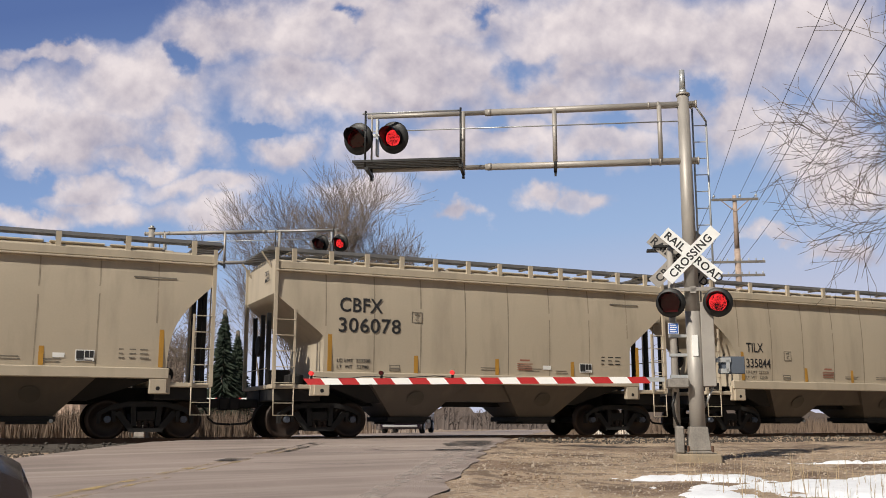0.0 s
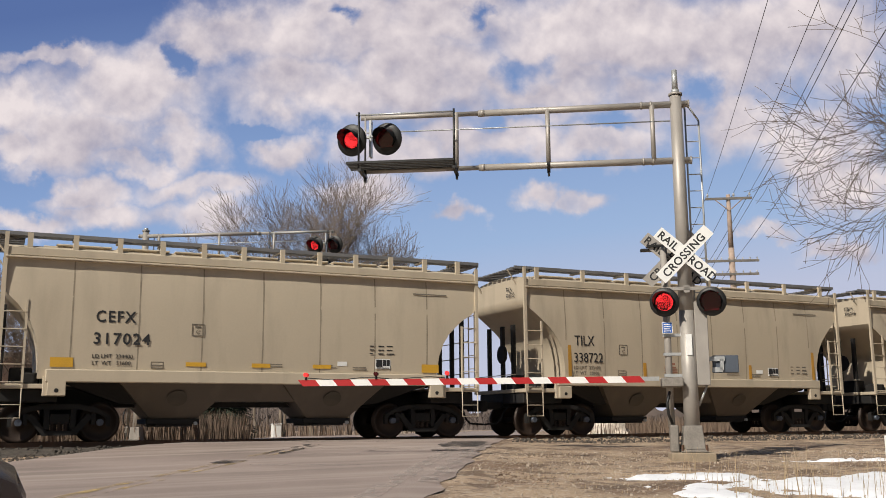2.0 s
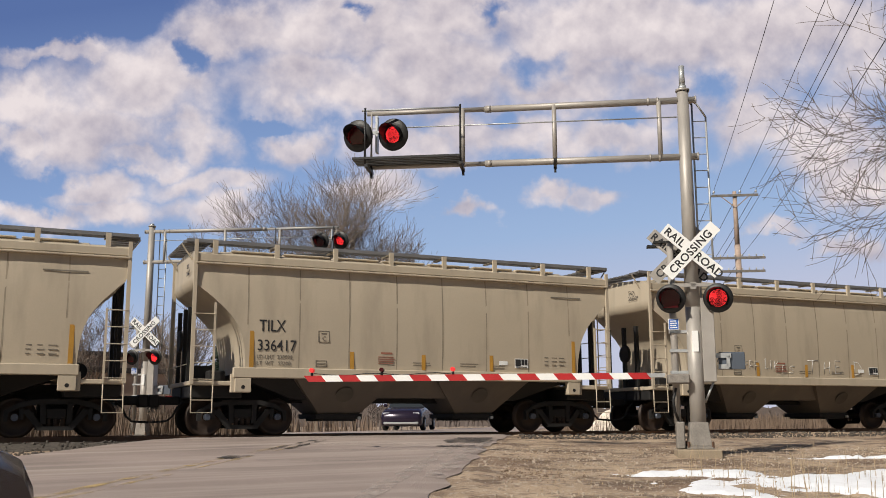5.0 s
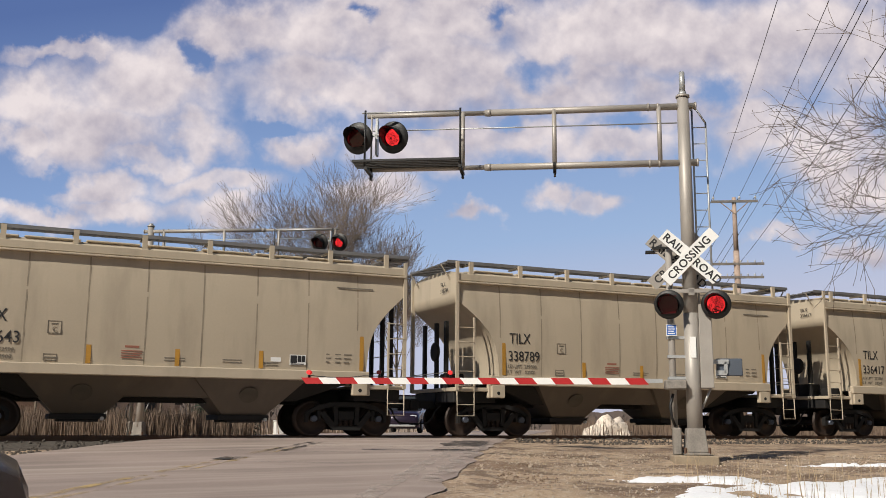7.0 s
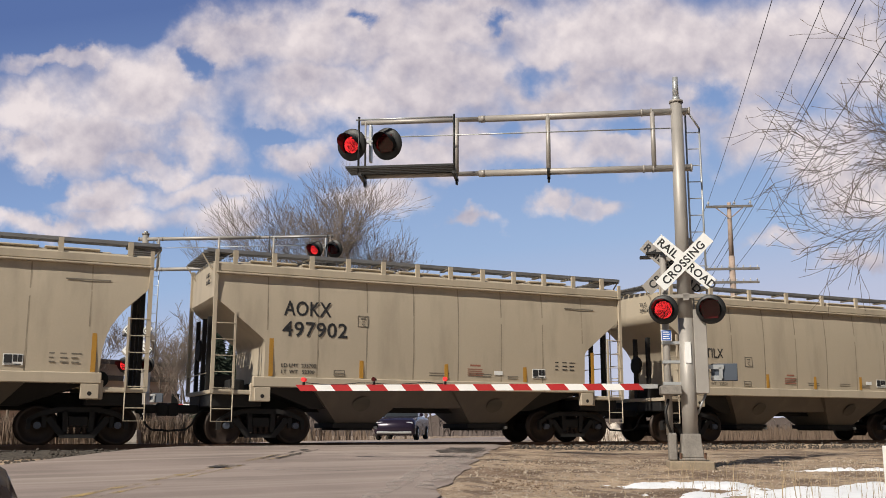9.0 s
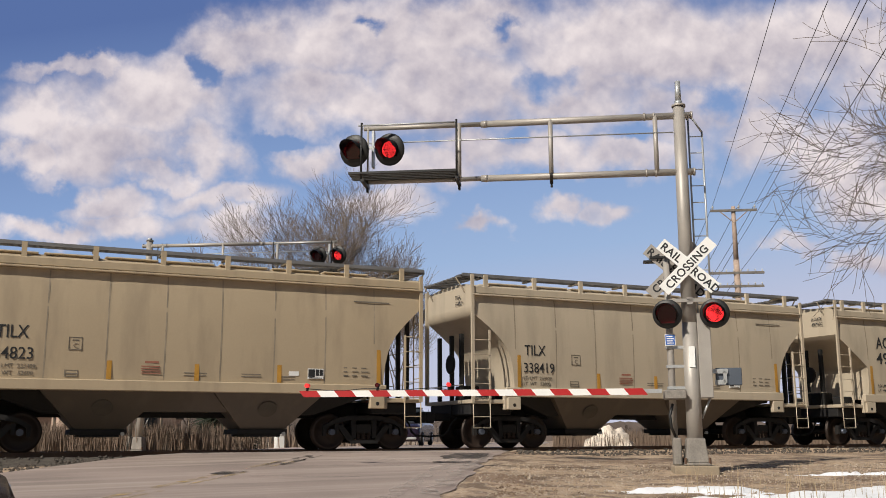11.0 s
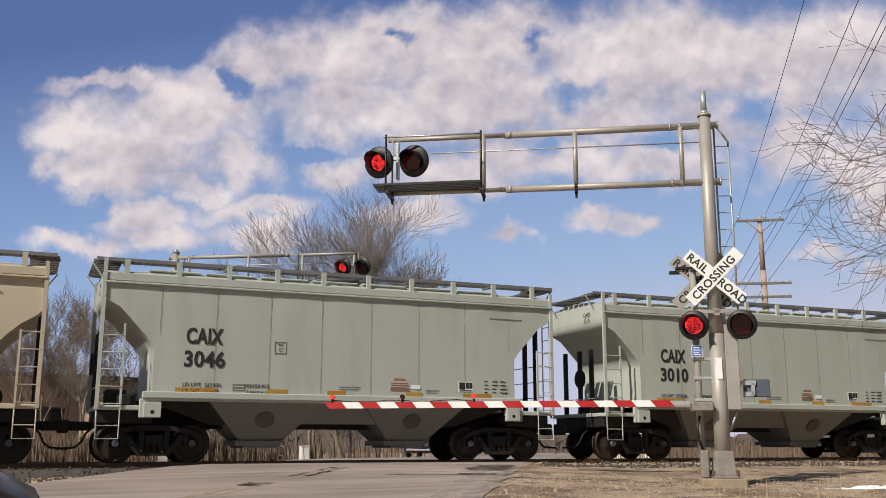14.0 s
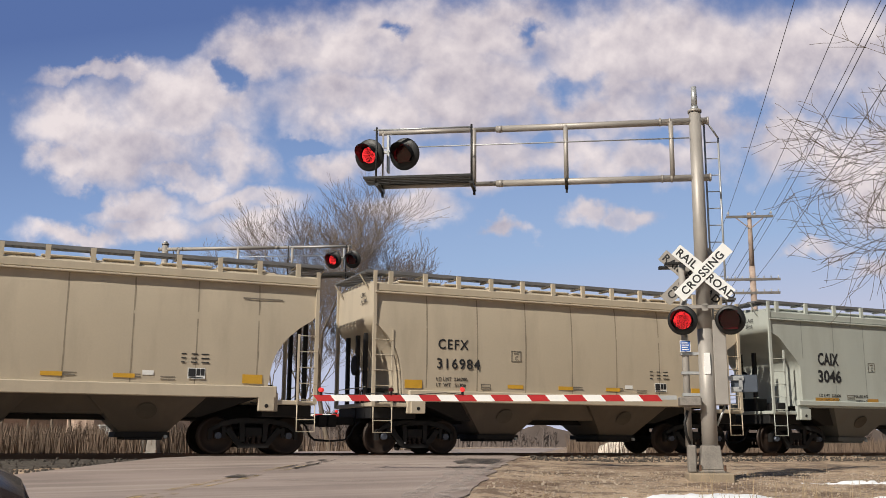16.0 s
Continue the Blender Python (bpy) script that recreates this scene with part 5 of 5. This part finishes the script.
def grow(rnd, p, d, length, r, depth, segs, spread, lift, keep, crook=0.22, kids=(3, 5)):
    """A crooked limb that forks again and again; lift turns it upward, keep is the twigs' thinnest radius."""
    n = 4 if depth > 1 else 3
    for i in range(n):
        r2 = max(keep, r * (0.86 if depth else 0.6))
        d = (d + Vector((rnd.uniform(-1, 1), rnd.uniform(-1, 1), rnd.uniform(-0.6, 0.8))) * crook + Vector((0, 0, lift * 0.12))).normalized()
        q = p + d * (length / n)
        segs[0 if r > 0.03 else 1].append((p, q, r, r2))
        p, r = q, r2
        if depth and i >= 1 - (depth < 3):
            for _ in range(rnd.randint(*kids) if i == n - 1 else rnd.randint(1, 2)):
                a = rnd.uniform(0, 6.283)
                side = d.cross(Vector((math.cos(a), math.sin(a), 0.3))).normalized()
                grow(rnd, p, (d + side * spread * rnd.uniform(0.6, 1.2)).normalized(), length * rnd.uniform(0.52, 0.74), max(keep, r * rnd.uniform(0.5, 0.68)), depth - 1, segs, spread, lift, keep, crook, kids)


def bare_tree(seed, at, height, r, depth, spread, label, lean=(0, 0), lift=0.6, keep=0.006, trunk_share=0.34, name="bare_tree", kids=(3, 5), twig="twig", crook=0.16, true_height=False):
    rnd = random.Random(seed)
    segs = ([], [])
    grow(rnd, Vector((0, 0, 0)), Vector((lean[0], lean[1], 1)).normalized(), height * trunk_share, r, depth, segs, spread, lift, keep, crook, kids)
    if true_height:                                     # bring the crown to its height, over its foot
        ends = [q for _, q, _, _ in segs[1]]
        k = height / max(q.z for q in ends)
        mid = sum(ends, Vector()) / len(ends)
        sh = Matrix.Diagonal((k * 1.2, k * 1.2, k, 1))
        sh[0][2], sh[1][2] = -1.2 * k * mid.x / mid.z, -1.2 * k * mid.y / mid.z
        segs = tuple([(sh @ p, sh @ q, a, b) for p, q, a, b in sg] for sg in segs)
    t = empty(name, pose(at.x, at.y, at.z - 0.1), label, "tree", "bare trees")
    for nm, sg, m, s in (("trunk", segs[0], "bark", 6), ("crown", segs[1], twig, 3)):
        if sg:
            prisms(nm, sg, m, s).parent = t
    return t


# the large trees whose limbs reach in over the verge
for seed, ahead, right, h, r, spread, lift, share_ in ((11, 20.0, 17.6, 16, 0.22, 0.75, 0.5, 0.40), (5, 23.0, 18.8, 15, 0.20, 0.8, 0.4, 0.42), (17, 19.5, 16.3, 9.5, 0.13, 0.8, 0.6, 0.40),
                                                    (14, 18.5, 16.2, 13, 0.16, 0.75, 0.5, 0.45), (33, 20.5, 17.3, 11, 0.15, 0.9, 0.7, 0.46), (41, 19.0, 15.2, 14, 0.16, 0.7, 1.2, 0.44)):
    bare_tree(seed, spot(ahead, right), h, r, 5, spread, "large bare roadside tree with crooked grey-brown twigs", (-0.03, 0.02), lift, 0.0058, share_, kids=(2, 3), crook=0.30)
# trees beyond the track
for seed, ahead, k, h, r, dp in ((21, 70, -0.128, 21.8, 0.20, 5), (22, 72, -0.160, 19.0, 0.15, 5), (23, 74, -0.052, 16.0, 0.14, 5), (24, 68, -0.183, 12.6, 0.11, 4), (25, 73, -0.090, 18.0, 0.14, 5),
                                 (26, 60, -0.39, 10.0, 0.12, 4), (27, 63, -0.44, 10.5, 0.12, 4), (28, 50, -0.26, 7.5, 0.08, 4), (29, 52, -0.285, 7.0, 0.08, 4), (30, 66, -0.355, 9.0, 0.1, 4), (31, 75, -0.155, 14.0, 0.13, 4),
                                 (32, 64, -0.41, 12.0, 0.12, 5), (34, 66, -0.465, 13.0, 0.13, 5)):
    bare_tree(seed, at_view(ahead, k), h, r, dp, 0.62, "leafless tree beyond the railway track", lift=1.0, twig="fartwig", keep=0.010, trunk_share=0.40, kids=(2, 2), crook=0.2, true_height=True)


def conifer(at, h, seed):
    rnd = random.Random(seed)
    t = empty("conifer", pose(*at), "dark green spruce behind the train", "tree")
    rods("trunk", "bark", t, 0.09, ((0, 0, -0.1), (0, 0, h)))
    segs = []
    for _ in range(1500):
        z = rnd.uniform(0.3, h) ** 1.0
        w = (1 - z / h) * h * 0.27 * rnd.uniform(0.5, 1.1) + 0.06
        a = rnd.uniform(0, 6.283)
        p = Vector((math.cos(a) * w * 0.25, math.sin(a) * w * 0.25, z))
        q = Vector((math.cos(a) * w, math.sin(a) * w, z - w * 0.25))
        segs.append((p, q, 0.07, 0.015))
    prisms("crown", segs, "needle").parent = t


conifer(at_view(46, -0.226), 6.0, 3)
conifer(at_view(48, -0.212), 5.2, 4)

# reeds and dead grass
rnd = random.Random(8)


def blades(name, count, place, h0, h1, width, material, label):
    verts, faces = [], []
    for _ in range(count):
        x, y = place()
        z = ground_z(x, y) - 0.03
        a, h = rnd.uniform(0, 3.14), rnd.uniform(h0, h1)
        dx, dy = math.cos(a) * width, math.sin(a) * width
        lx, ly = rnd.uniform(-0.2, 0.2) * h, rnd.uniform(-0.2, 0.2) * h
        i = len(verts)
        verts += [(x - dx, y - dy, z), (x + dx, y + dy, z), (x + lx * 0.4 + dx * 0.7, y + ly * 0.4 + dy * 0.7, z + h * 0.6), (x + lx * 0.4 - dx * 0.7, y + ly * 0.4 - dy * 0.7, z + h * 0.6), (x + lx, y + ly, z + h)]
        faces += [(i, i + 1, i + 2, i + 3), (i + 3, i + 2, i + 4)]
    me = bpy.data.meshes.new(name)
    me.from_pydata(verts, [], faces)
    me.materials.append(M[material])
    me.update()
    return tagged(new(name, me), label, "grass", kind="stuff")


def off_road(x0, x1, y0, y1, gap=0.8):
    def place():
        while True:
            x, y = rnd.uniform(x0, x1), rnd.uniform(y0, y1)
            if not ROAD_L - gap < road_sn(x, y)[1] < ROAD_R + gap:
                return x, y
    return place


blades("reeds", 16000, off_road(-10, 8, 33.5, 41, 1.6), 0.5, 1.25, 0.014, "reed", "dry brown reeds beyond the track")
blades("reeds", 20000, off_road(17, 70, 30.5, 44, 1.2), 0.35, 0.95, 0.014, "reed", "dry brown reeds beyond the track")
blades("reeds", 5000, off_road(-25, 80, 44, 75, 2), 0.6, 1.4, 0.03, "reed", "dry brown reeds in the far field")


def near_right():
    p = spot(rnd.uniform(8.5, 14), rnd.uniform(3.2, 6.8))
    return p.x, p.y


def verge():
    p = spot(rnd.uniform(8, 20), rnd.uniform(0.9, 9))
    return (p.x, p.y) if road_sn(p.x, p.y)[1] > ROAD_R + 0.5 else verge()


blades("dead_grass", 260, near_right, 0.18, 0.55, 0.004, "grass", "thin dead grass stalks by the snow")
blades("dead_grass", 7000, verge, 0.02, 0.07, 0.006, "grass", "short dead turf on the verge")

M["weed"] = mat("brown_weeds", (0.15, 0.098, 0.066), 0.95, var=0.4, scale=3, bump=0)


def clump(s0, n0, a, b):
    """A drift of weeds, thick in the middle, by metres along the road and beside it."""
    def place():
        return road_xy(s0 + rnd.gauss(0, a), n0 + abs(rnd.gauss(0, b)))
    return place


for s0, n0, a, b, count in ((13.2, -0.8, 0.45, 0.55, 1800), (15.2, -0.9, 0.7, 0.5, 1300), (17.6, -0.6, 0.35, 1.6, 1800), (19.0, 1.5, 0.5, 3.0, 1800)):
    blades("dead_weeds", count, clump(s0, n0, a, b), 0.012, 0.045, 0.022, "weed", "matted dark brown weeds on the verge")

# small stones and clods on the verge
_bm = bmesh.new()
for _ in range(2400):
    p = spot(rnd.uniform(7.5, 19), rnd.uniform(0.5, 8.5))
    if road_sn(p.x, p.y)[1] < ROAD_R + 0.12:
        continue
    r = rnd.uniform(0.008, 0.026)
    bmesh.ops.create_icosphere(_bm, subdivisions=1, radius=r, matrix=Matrix.LocRotScale((p.x, p.y, p.z + r * 0.2), Euler((rnd.random() * 6, rnd.random() * 6, 0)), (1, 0.8, 0.6)))
tagged(part("gravel", _bm, mat("verge_gravel", (0.40, 0.33, 0.26), 0.95, var=0.5, scale=9, fine=20)), "loose pale gravel on the verge", "gravel", kind="stuff")

# old snow: sheets that swell through the ground where they lie
def snow(name, x0, x1, y0, y1, d, centres, label):
    def z(x, y):
        k = max(1 - math.sqrt((((x - cx) * math.cos(w) + (y - cy) * math.sin(w)) / a) ** 2 + ((-(x - cx) * math.sin(w) + (y - cy) * math.cos(w)) / b) ** 2) for cx, cy, a, b, w in centres)
        k += 0.75 * noise.noise((x * 0.9, y * 0.9, 7)) + 0.45 * noise.noise((x * 2.6, y * 2.6, 5)) + 0.25 * noise.noise((x * 8, y * 8, 2))
        return ground_z(x, y) + max(-0.05, min(0.05, k * 0.12)) + 0.008 * noise.noise((x * 9, y * 9, 4))
    ob = sheet(name, steps((x0, x1, d)), steps((y0, y1, d)), z, "snow")
    return tagged(ob, label, "snow", kind="stuff")


_s = [spot(12.0, 4.75), spot(11.3, 6.0), spot(13.5, 3.4), spot(12.9, 6.9), spot(16.2, 6.9)]
snow("snow_patch", 6, 14, 5, 13.5, 0.08, [(_s[0].x, _s[0].y, 1.7, 1.1, -0.41), (_s[1].x, _s[1].y, 1.9, 1.5, -0.41), (_s[2].x, _s[2].y, 1.2, 0.35, -0.41), (_s[3].x, _s[3].y, 1.4, 1.1, -0.41), (_s[4].x, _s[4].y, 1.3, 0.12, -0.41)], "melting old snow on the verge")
_s = [at_view(33, -0.30), at_view(34, -0.36), at_view(33, -0.21)]
snow("snow_patch", -3, 9, 28, 36, 0.15, [(_s[0].x, _s[0].y, 1.6, 0.5, 0.2), (_s[1].x, _s[1].y, 1.5, 0.4, 0.2), (_s[2].x, _s[2].y, 1.0, 0.35, 0.2)], "thin snow remnants beyond the track")
_bm = bmesh.new()
bmesh.ops.create_icosphere(_bm, subdivisions=4, radius=1.0)
for v in _bm.verts:
    v.co *= 1 + 0.25 * noise.noise(v.co * 2.0) + 0.1 * noise.noise(v.co * 6.0)
    v.co = Vector((v.co.x * 1.0, v.co.y * 0.65, v.co.z * 0.95))
_p = at_view(37.5, 0.170)
tagged(part("snow_bank", _bm, "dirty_snow", at=pose(_p.x, _p.y, _p.z - 0.15, 0, 0, -10)), "dirty snow bank ploughed up beside the road", "snow")

# utility pole and wires
WIRE_TURN = 54.5
UP = Vector((36.2, 42.1, ground_z(36.2, 42.1)))
pole = empty("utility_pole", pose(UP.x, UP.y, UP.z, 0, 0, ROAD_TURN - 90), "weathered wooden utility pole with three crossarms", "utility pole")
_bm = bmesh.new()
rod(_bm, (0, 0, -0.3), (0, 0, 10.2), 0.19, 0.16, n=14)
rod(_bm, (0, 0, 10.2), (0, 0, 13.25), 0.14, 0.11, n=14)
part("pole", _bm, "pole", pole)
for z, w, n in ((13.0, 1.27, 3), (9.45, 1.45, 8), (8.70, 1.40, 8)):
    cr = boxes("crossarm", "crossarm", pole, (-w, w, -0.17, -0.07, z - 0.06, z + 0.07), label="grey wooden crossarm")
    for k in range(n):
        x = -w + 0.1 + (2 * w - 0.2) * k / (n - 1) if n != 3 else (-1.15, 0.28, 1.15)[k]
        _bm = bmesh.new()
        rod(_bm, (x, -0.12, z + 0.07), (x, -0.12, z + (0.16 if n > 3 else 0.2)), 0.03, n=8)
        rod(_bm, (x, -0.12, z + (0.14 if n > 3 else 0.17)), (x, -0.12, z + (0.2 if n > 3 else 0.31)), 0.04 if n > 3 else 0.075, 0.03, n=10)
        part("insulator", _bm, "glass_ins", cr, "porcelain insulator")
rods("brace", "pole", pole, 0.03, ((-0.75, -0.12, 12.95), (0, -0.12, 12.3)), ((0.75, -0.12, 12.95), (0, -0.12, 12.3)), n=6)
_turn = pose(0, 0, 0, 0, 0, ROAD_TURN - 90)
for i, (x, z) in enumerate(((-1.15, 13.3), (0.28, 13.3), (1.15, 13.3), (0.2, 11.2), (0.3, 9.7))):
    p = UP + _turn @ Vector((x, -0.12, 0)) + Vector((0, 0, z))
    for far, dz, sag in ((False, 0.6, 1.1), (True, -1.0, 1.2)):
        h = radians(WIRE_TURN if not far else WIRE_TURN + 4)
        q = p + (Vector((math.cos(h), math.sin(h), 0)) * (75 if far else -78)) + Vector((0, 0, dz))
        _bm = bmesh.new()
        pts = [p.lerp(q, f / 20) - Vector((0, 0, sag * 4 * (f / 20) * (1 - f / 20))) for f in range(21)]
        bent(_bm, pts, 0.011 if not far else 0.016, n=4)
        tagged(part("overhead_wire", _bm, "wire"), "thin dark overhead wire from the pole", "wire", "overhead wires")

# far warehouse and shed
def warehouse(at, turn, w, d, h, label, doors):
    b = empty("warehouse", pose(at.x, at.y, at.z, 0, 0, turn), label, "building")
    for i, dm in enumerate(((-w / 2, w / 2, -d / 2, -d / 2 + 0.3, 0, h), (-w / 2, w / 2, d / 2 - 0.3, d / 2, 0, h), (-w / 2, -w / 2 + 0.3, -d / 2 + 0.3, d / 2 - 0.3, 0, h), (w / 2 - 0.3, w / 2, -d / 2 + 0.3, d / 2 - 0.3, 0, h))):
        boxes("wall", "brickwall", b, dm)
    boxes("roof", "roofing", b, (-w / 2 - 0.3, w / 2 + 0.3, -d / 2 - 0.3, d / 2 + 0.3, h, h + 0.35))
    for x, ww, z0, z1 in doors:
        fr = boxes("window", "roofing", b, (x, x + ww, -d / 2 - 0.04, -d / 2 + 0.1, z0, z1))
        boxes("pane", "glass", fr, (x + 0.1, x + ww - 0.1, -d / 2 - 0.06, -d / 2 - 0.045, z0 + 0.1, z1 - 0.1))
    return b


warehouse(at_view(78, -0.455), 22, 26, 12, 6.0, "low tan warehouse beyond the track", [(-10 + k * 4.2, 2.2, 2.2, 3.8) for k in range(6)])
warehouse(at_view(72, -0.335), 15, 7, 6, 4.2, "small tan brick shed beyond the track", [(-2, 1.2, 1.2, 2.4), (1, 1.1, 1.2, 2.4)])
boxes_box = boxes("utility_cabinet", "white", None, (-0.4, 0.4, -0.3, 0.3, 0, 1.1), (-0.44, 0.44, -0.34, 0.34, 1.1, 1.16), bevel=0.02)
_p = at_view(38, -0.352)
boxes_box.matrix_basis = pose(*_p)
tagged(boxes_box, "white metal utility cabinet beyond the track", "cabinet")
boxes_box = boxes("utility_cabinet", "white", None, (-0.2, 0.2, -0.2, 0.2, 0, 0.7), (-0.23, 0.23, -0.23, 0.23, 0.7, 0.75), bevel=0.02)
_p = at_view(46, -0.165)
boxes_box.matrix_basis = pose(*_p)
tagged(boxes_box, "small white metal cabinet by the far road", "cabinet")

# distant woods
segs = []
for i in range(520):
    k = rnd.uniform(-0.75, 0.75)
    ahead = rnd.uniform(230, 330)
    hh = (22 - 16 * min(1, max(0, (k + 0.5) / 0.6))) * rnd.uniform(0.6, 1.0)
    p = FWD * ahead + RIGHT * ahead * k + Vector((0, 0, -3))
    q = p + Vector((rnd.uniform(-1, 1), 0, hh))
    segs.append((p, q, 0.5, 0.06))
    for _ in range(9):
        a = p.lerp(q, rnd.uniform(0.25, 0.9))
        segs.append((a, a + Vector((rnd.uniform(-1, 1) * hh * 0.25, rnd.uniform(-1, 1) * hh * 0.25, hh * rnd.uniform(0.1, 0.3))), 0.22, 0.03))
woods = prisms("far_woods", segs, "farwood")
tagged(woods, "distant leafless woods along the horizon", "woods", kind="stuff")
_hill = sheet("far_brush", [-0.8 + i * 0.004 for i in range(401)], [0, 1], lambda x, y: -4.0, "farwood", at=lambda k, j: tuple((FWD * 335 + RIGHT * 335 * k)[:2]))
for i, v in enumerate(_hill.data.vertices):
    if i % 2:
        k = -0.8 + (i // 2) * 0.004
        v.co.z = (16 - 11 * min(1, max(0, (k + 0.5) / 0.6))) * (0.8 + 0.5 * noise.noise((k * 40, 0, 0)) + 0.2 * noise.noise((k * 170, 3, 0)))
tagged(_hill, "brown-grey brush below the distant woods", "woods", kind="stuff")


# ---- vehicles ----
def vehicle(at, turn, length, width, hood, roof, paint, label, pickup=False):
    """A car that faces +x, wheels on z = 0."""
    c = empty("car", pose(at[0], at[1], at[2], 0, 0, turn), label, "car")
    L2, W2 = length / 2, width / 2
    bm = bmesh.new()
    prof = [(-L2, 0.32), (-L2, hood + 0.04), (-L2 * 0.62, hood + 0.08), (L2 * 0.30, hood + 0.08), (L2 * 0.74, hood - 0.02), (L2 * 0.93, hood - 0.13), (L2, hood - 0.30), (L2, 0.34), (L2 * 0.94, 0.22), (-L2 * 0.95, 0.22)]
    rings = []
    for f, inset in ((-1, 0.16), (-0.93, 0.05), (-0.8, 0.0), (0, -0.02), (0.8, 0.0), (0.93, 0.05), (1, 0.16)):
        rings.append([bm.verts.new((x * (1 - inset * 0.35 * (abs(x) > L2 * 0.7)), f * W2, z - inset * (0.9 if z > 0.5 else -0.2))) for x, z in prof])
    for a, b in zip(rings, rings[1:]):
        for i in range(len(prof)):
            bm.faces.new((a[i], a[(i + 1) % len(prof)], b[(i + 1) % len(prof)], b[i])).smooth = True
    bm.faces.new(rings[0])
    bm.faces.new(rings[-1][::-1])
    part("body", bm, paint, c)
    bm = bmesh.new()
    x0, x1, x2, x3 = (-L2 * 0.9, -L2 * 0.72, 0.02, L2 * 0.36) if not pickup else (-0.6, -0.5, 0.45, 0.95)
    lo = [bm.verts.new((x, y, hood + 0.05)) for x, y in ((x0, -W2 * 0.92), (x3, -W2 * 0.92), (x3, W2 * 0.92), (x0, W2 * 0.92))]
    hi = [bm.verts.new((x, y, roof - 0.05)) for x, y in ((x1, -W2 * 0.72), (x2, -W2 * 0.72), (x2, W2 * 0.72), (x1, W2 * 0.72))]
    bm.faces.new(hi)
    bm.faces.new(lo[::-1])
    for i in range(4):
        bm.faces.new((lo[i], lo[(i + 1) % 4], hi[(i + 1) % 4], hi[i]))
    part("windows", bm, "glass", c, "dark glasshouse", bevel=0.04)
    boxes("roof", paint, c, (x1 - 0.02, x2 + 0.02, -W2 * 0.72, W2 * 0.72, roof - 0.05, roof), bevel=0.02)
    for sx in (-1, 1):
        for sy in (-1, 1):
            bm = bmesh.new()
            lathe(bm, [(-0.10, 0.20), (-0.11, 0.30), (-0.07, 0.335), (0.07, 0.335), (0.11, 0.30), (0.10, 0.20)], n=28)
            wl = part("wheel", bm, "rubber", c, "black tyre", pose(sx * L2 * 0.62, sy * (W2 - 0.06), 0.335))
            bm = bmesh.new()
            lathe(bm, [(-0.105, 0.04), (-0.112, 0.2), (0.112, 0.2), (0.105, 0.04)], n=20)
            part("rim", bm, "galv", wl)
    for sy in (-1, 1):
        y0, y1 = sorted((sy * W2 * 0.55, sy * W2 * 0.90))
        boxes("headlight", "lampglass", c, (L2 * 0.90, L2 * 0.975, y0, y1, hood - 0.34, hood - 0.20), bevel=0.03, label="clear headlight")
        boxes("mirror", paint, c, (x3 - 0.15, x3, sy * (W2 + 0.08) - 0.09, sy * (W2 + 0.08) + 0.09, hood + 0.08, hood + 0.22), bevel=0.03)
    boxes("grille", "black", c, (L2 * 0.96, L2 * 0.985, -W2 * 0.5, W2 * 0.5, 0.42, hood - 0.28))
    boxes("bumper", "black" if not pickup else "galv", c, (L2 * 0.93, L2 * 1.01, -W2 * 0.85, W2 * 0.85, 0.3, 0.42), bevel=0.03)
    return c


_x, _y = road_xy(5.85 - 2.26, -4.07)
vehicle((_x, _y, rise(3.5) - 0.02), ROAD_TURN, 4.5, 1.8, 0.92, 1.42, "carpaint", "dark car waiting at the crossing, only its front in view")
_x, _y = road_xy(48.5, -7.4)
vehicle((_x, _y, rise(47)), ROAD_TURN + 180, 5.4, 1.95, 1.05, 1.85, "carpaint", "dark pickup truck waiting beyond the crossing", True)
_p = spot(7.0, 3.22)
boxes_box = boxes("marker_stake", "white", None, (-0.02, 0.02, -0.02, 0.02, -0.2, 0.86), bevel=0.004)
boxes_box.matrix_basis = pose(*_p)
tagged(boxes_box, "thin white marker stake on the verge", "stake")


# ---- what moves ----
def motions():
    """The train rolls to the right, its wheels turn, the lamps flash by added slats that cover their glow, the clouds
    drift.
    """
    times = [i * 2.0 for i in range(9)]
    spin = [i / 15 for i in range(241)]
    turns = [(t, math.degrees((travelled(t) - travelled(0)) / 0.457)) for t in spin]
    for k, car, _, _, style, *_ in CARS:
        x0 = -PITCH * k + PITCH / 2 + SLACK.get(k, 0.0)
        walk(car, [(t, on_track(travelled(t) + x0)) for t in times])
        for ob in car.children_recursive:
            if ob.name.startswith("wheelset"):
                at = ob.matrix_basis.translation.copy()
                walk(ob, [(t, pose(at.x, at.y, at.z, 0, a, 0)) for t, a in turns])
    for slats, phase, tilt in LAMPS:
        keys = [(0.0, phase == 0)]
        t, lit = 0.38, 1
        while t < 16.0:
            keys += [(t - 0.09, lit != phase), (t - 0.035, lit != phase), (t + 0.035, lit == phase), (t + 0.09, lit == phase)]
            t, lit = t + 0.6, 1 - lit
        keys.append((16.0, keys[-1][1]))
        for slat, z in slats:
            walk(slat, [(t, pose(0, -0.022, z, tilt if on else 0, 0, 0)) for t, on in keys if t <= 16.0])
    walk(sky_backdrop, [(0.0, SKY_AT), (16.0, SKY_AT @ pose(49, 0, 0))])


motions()
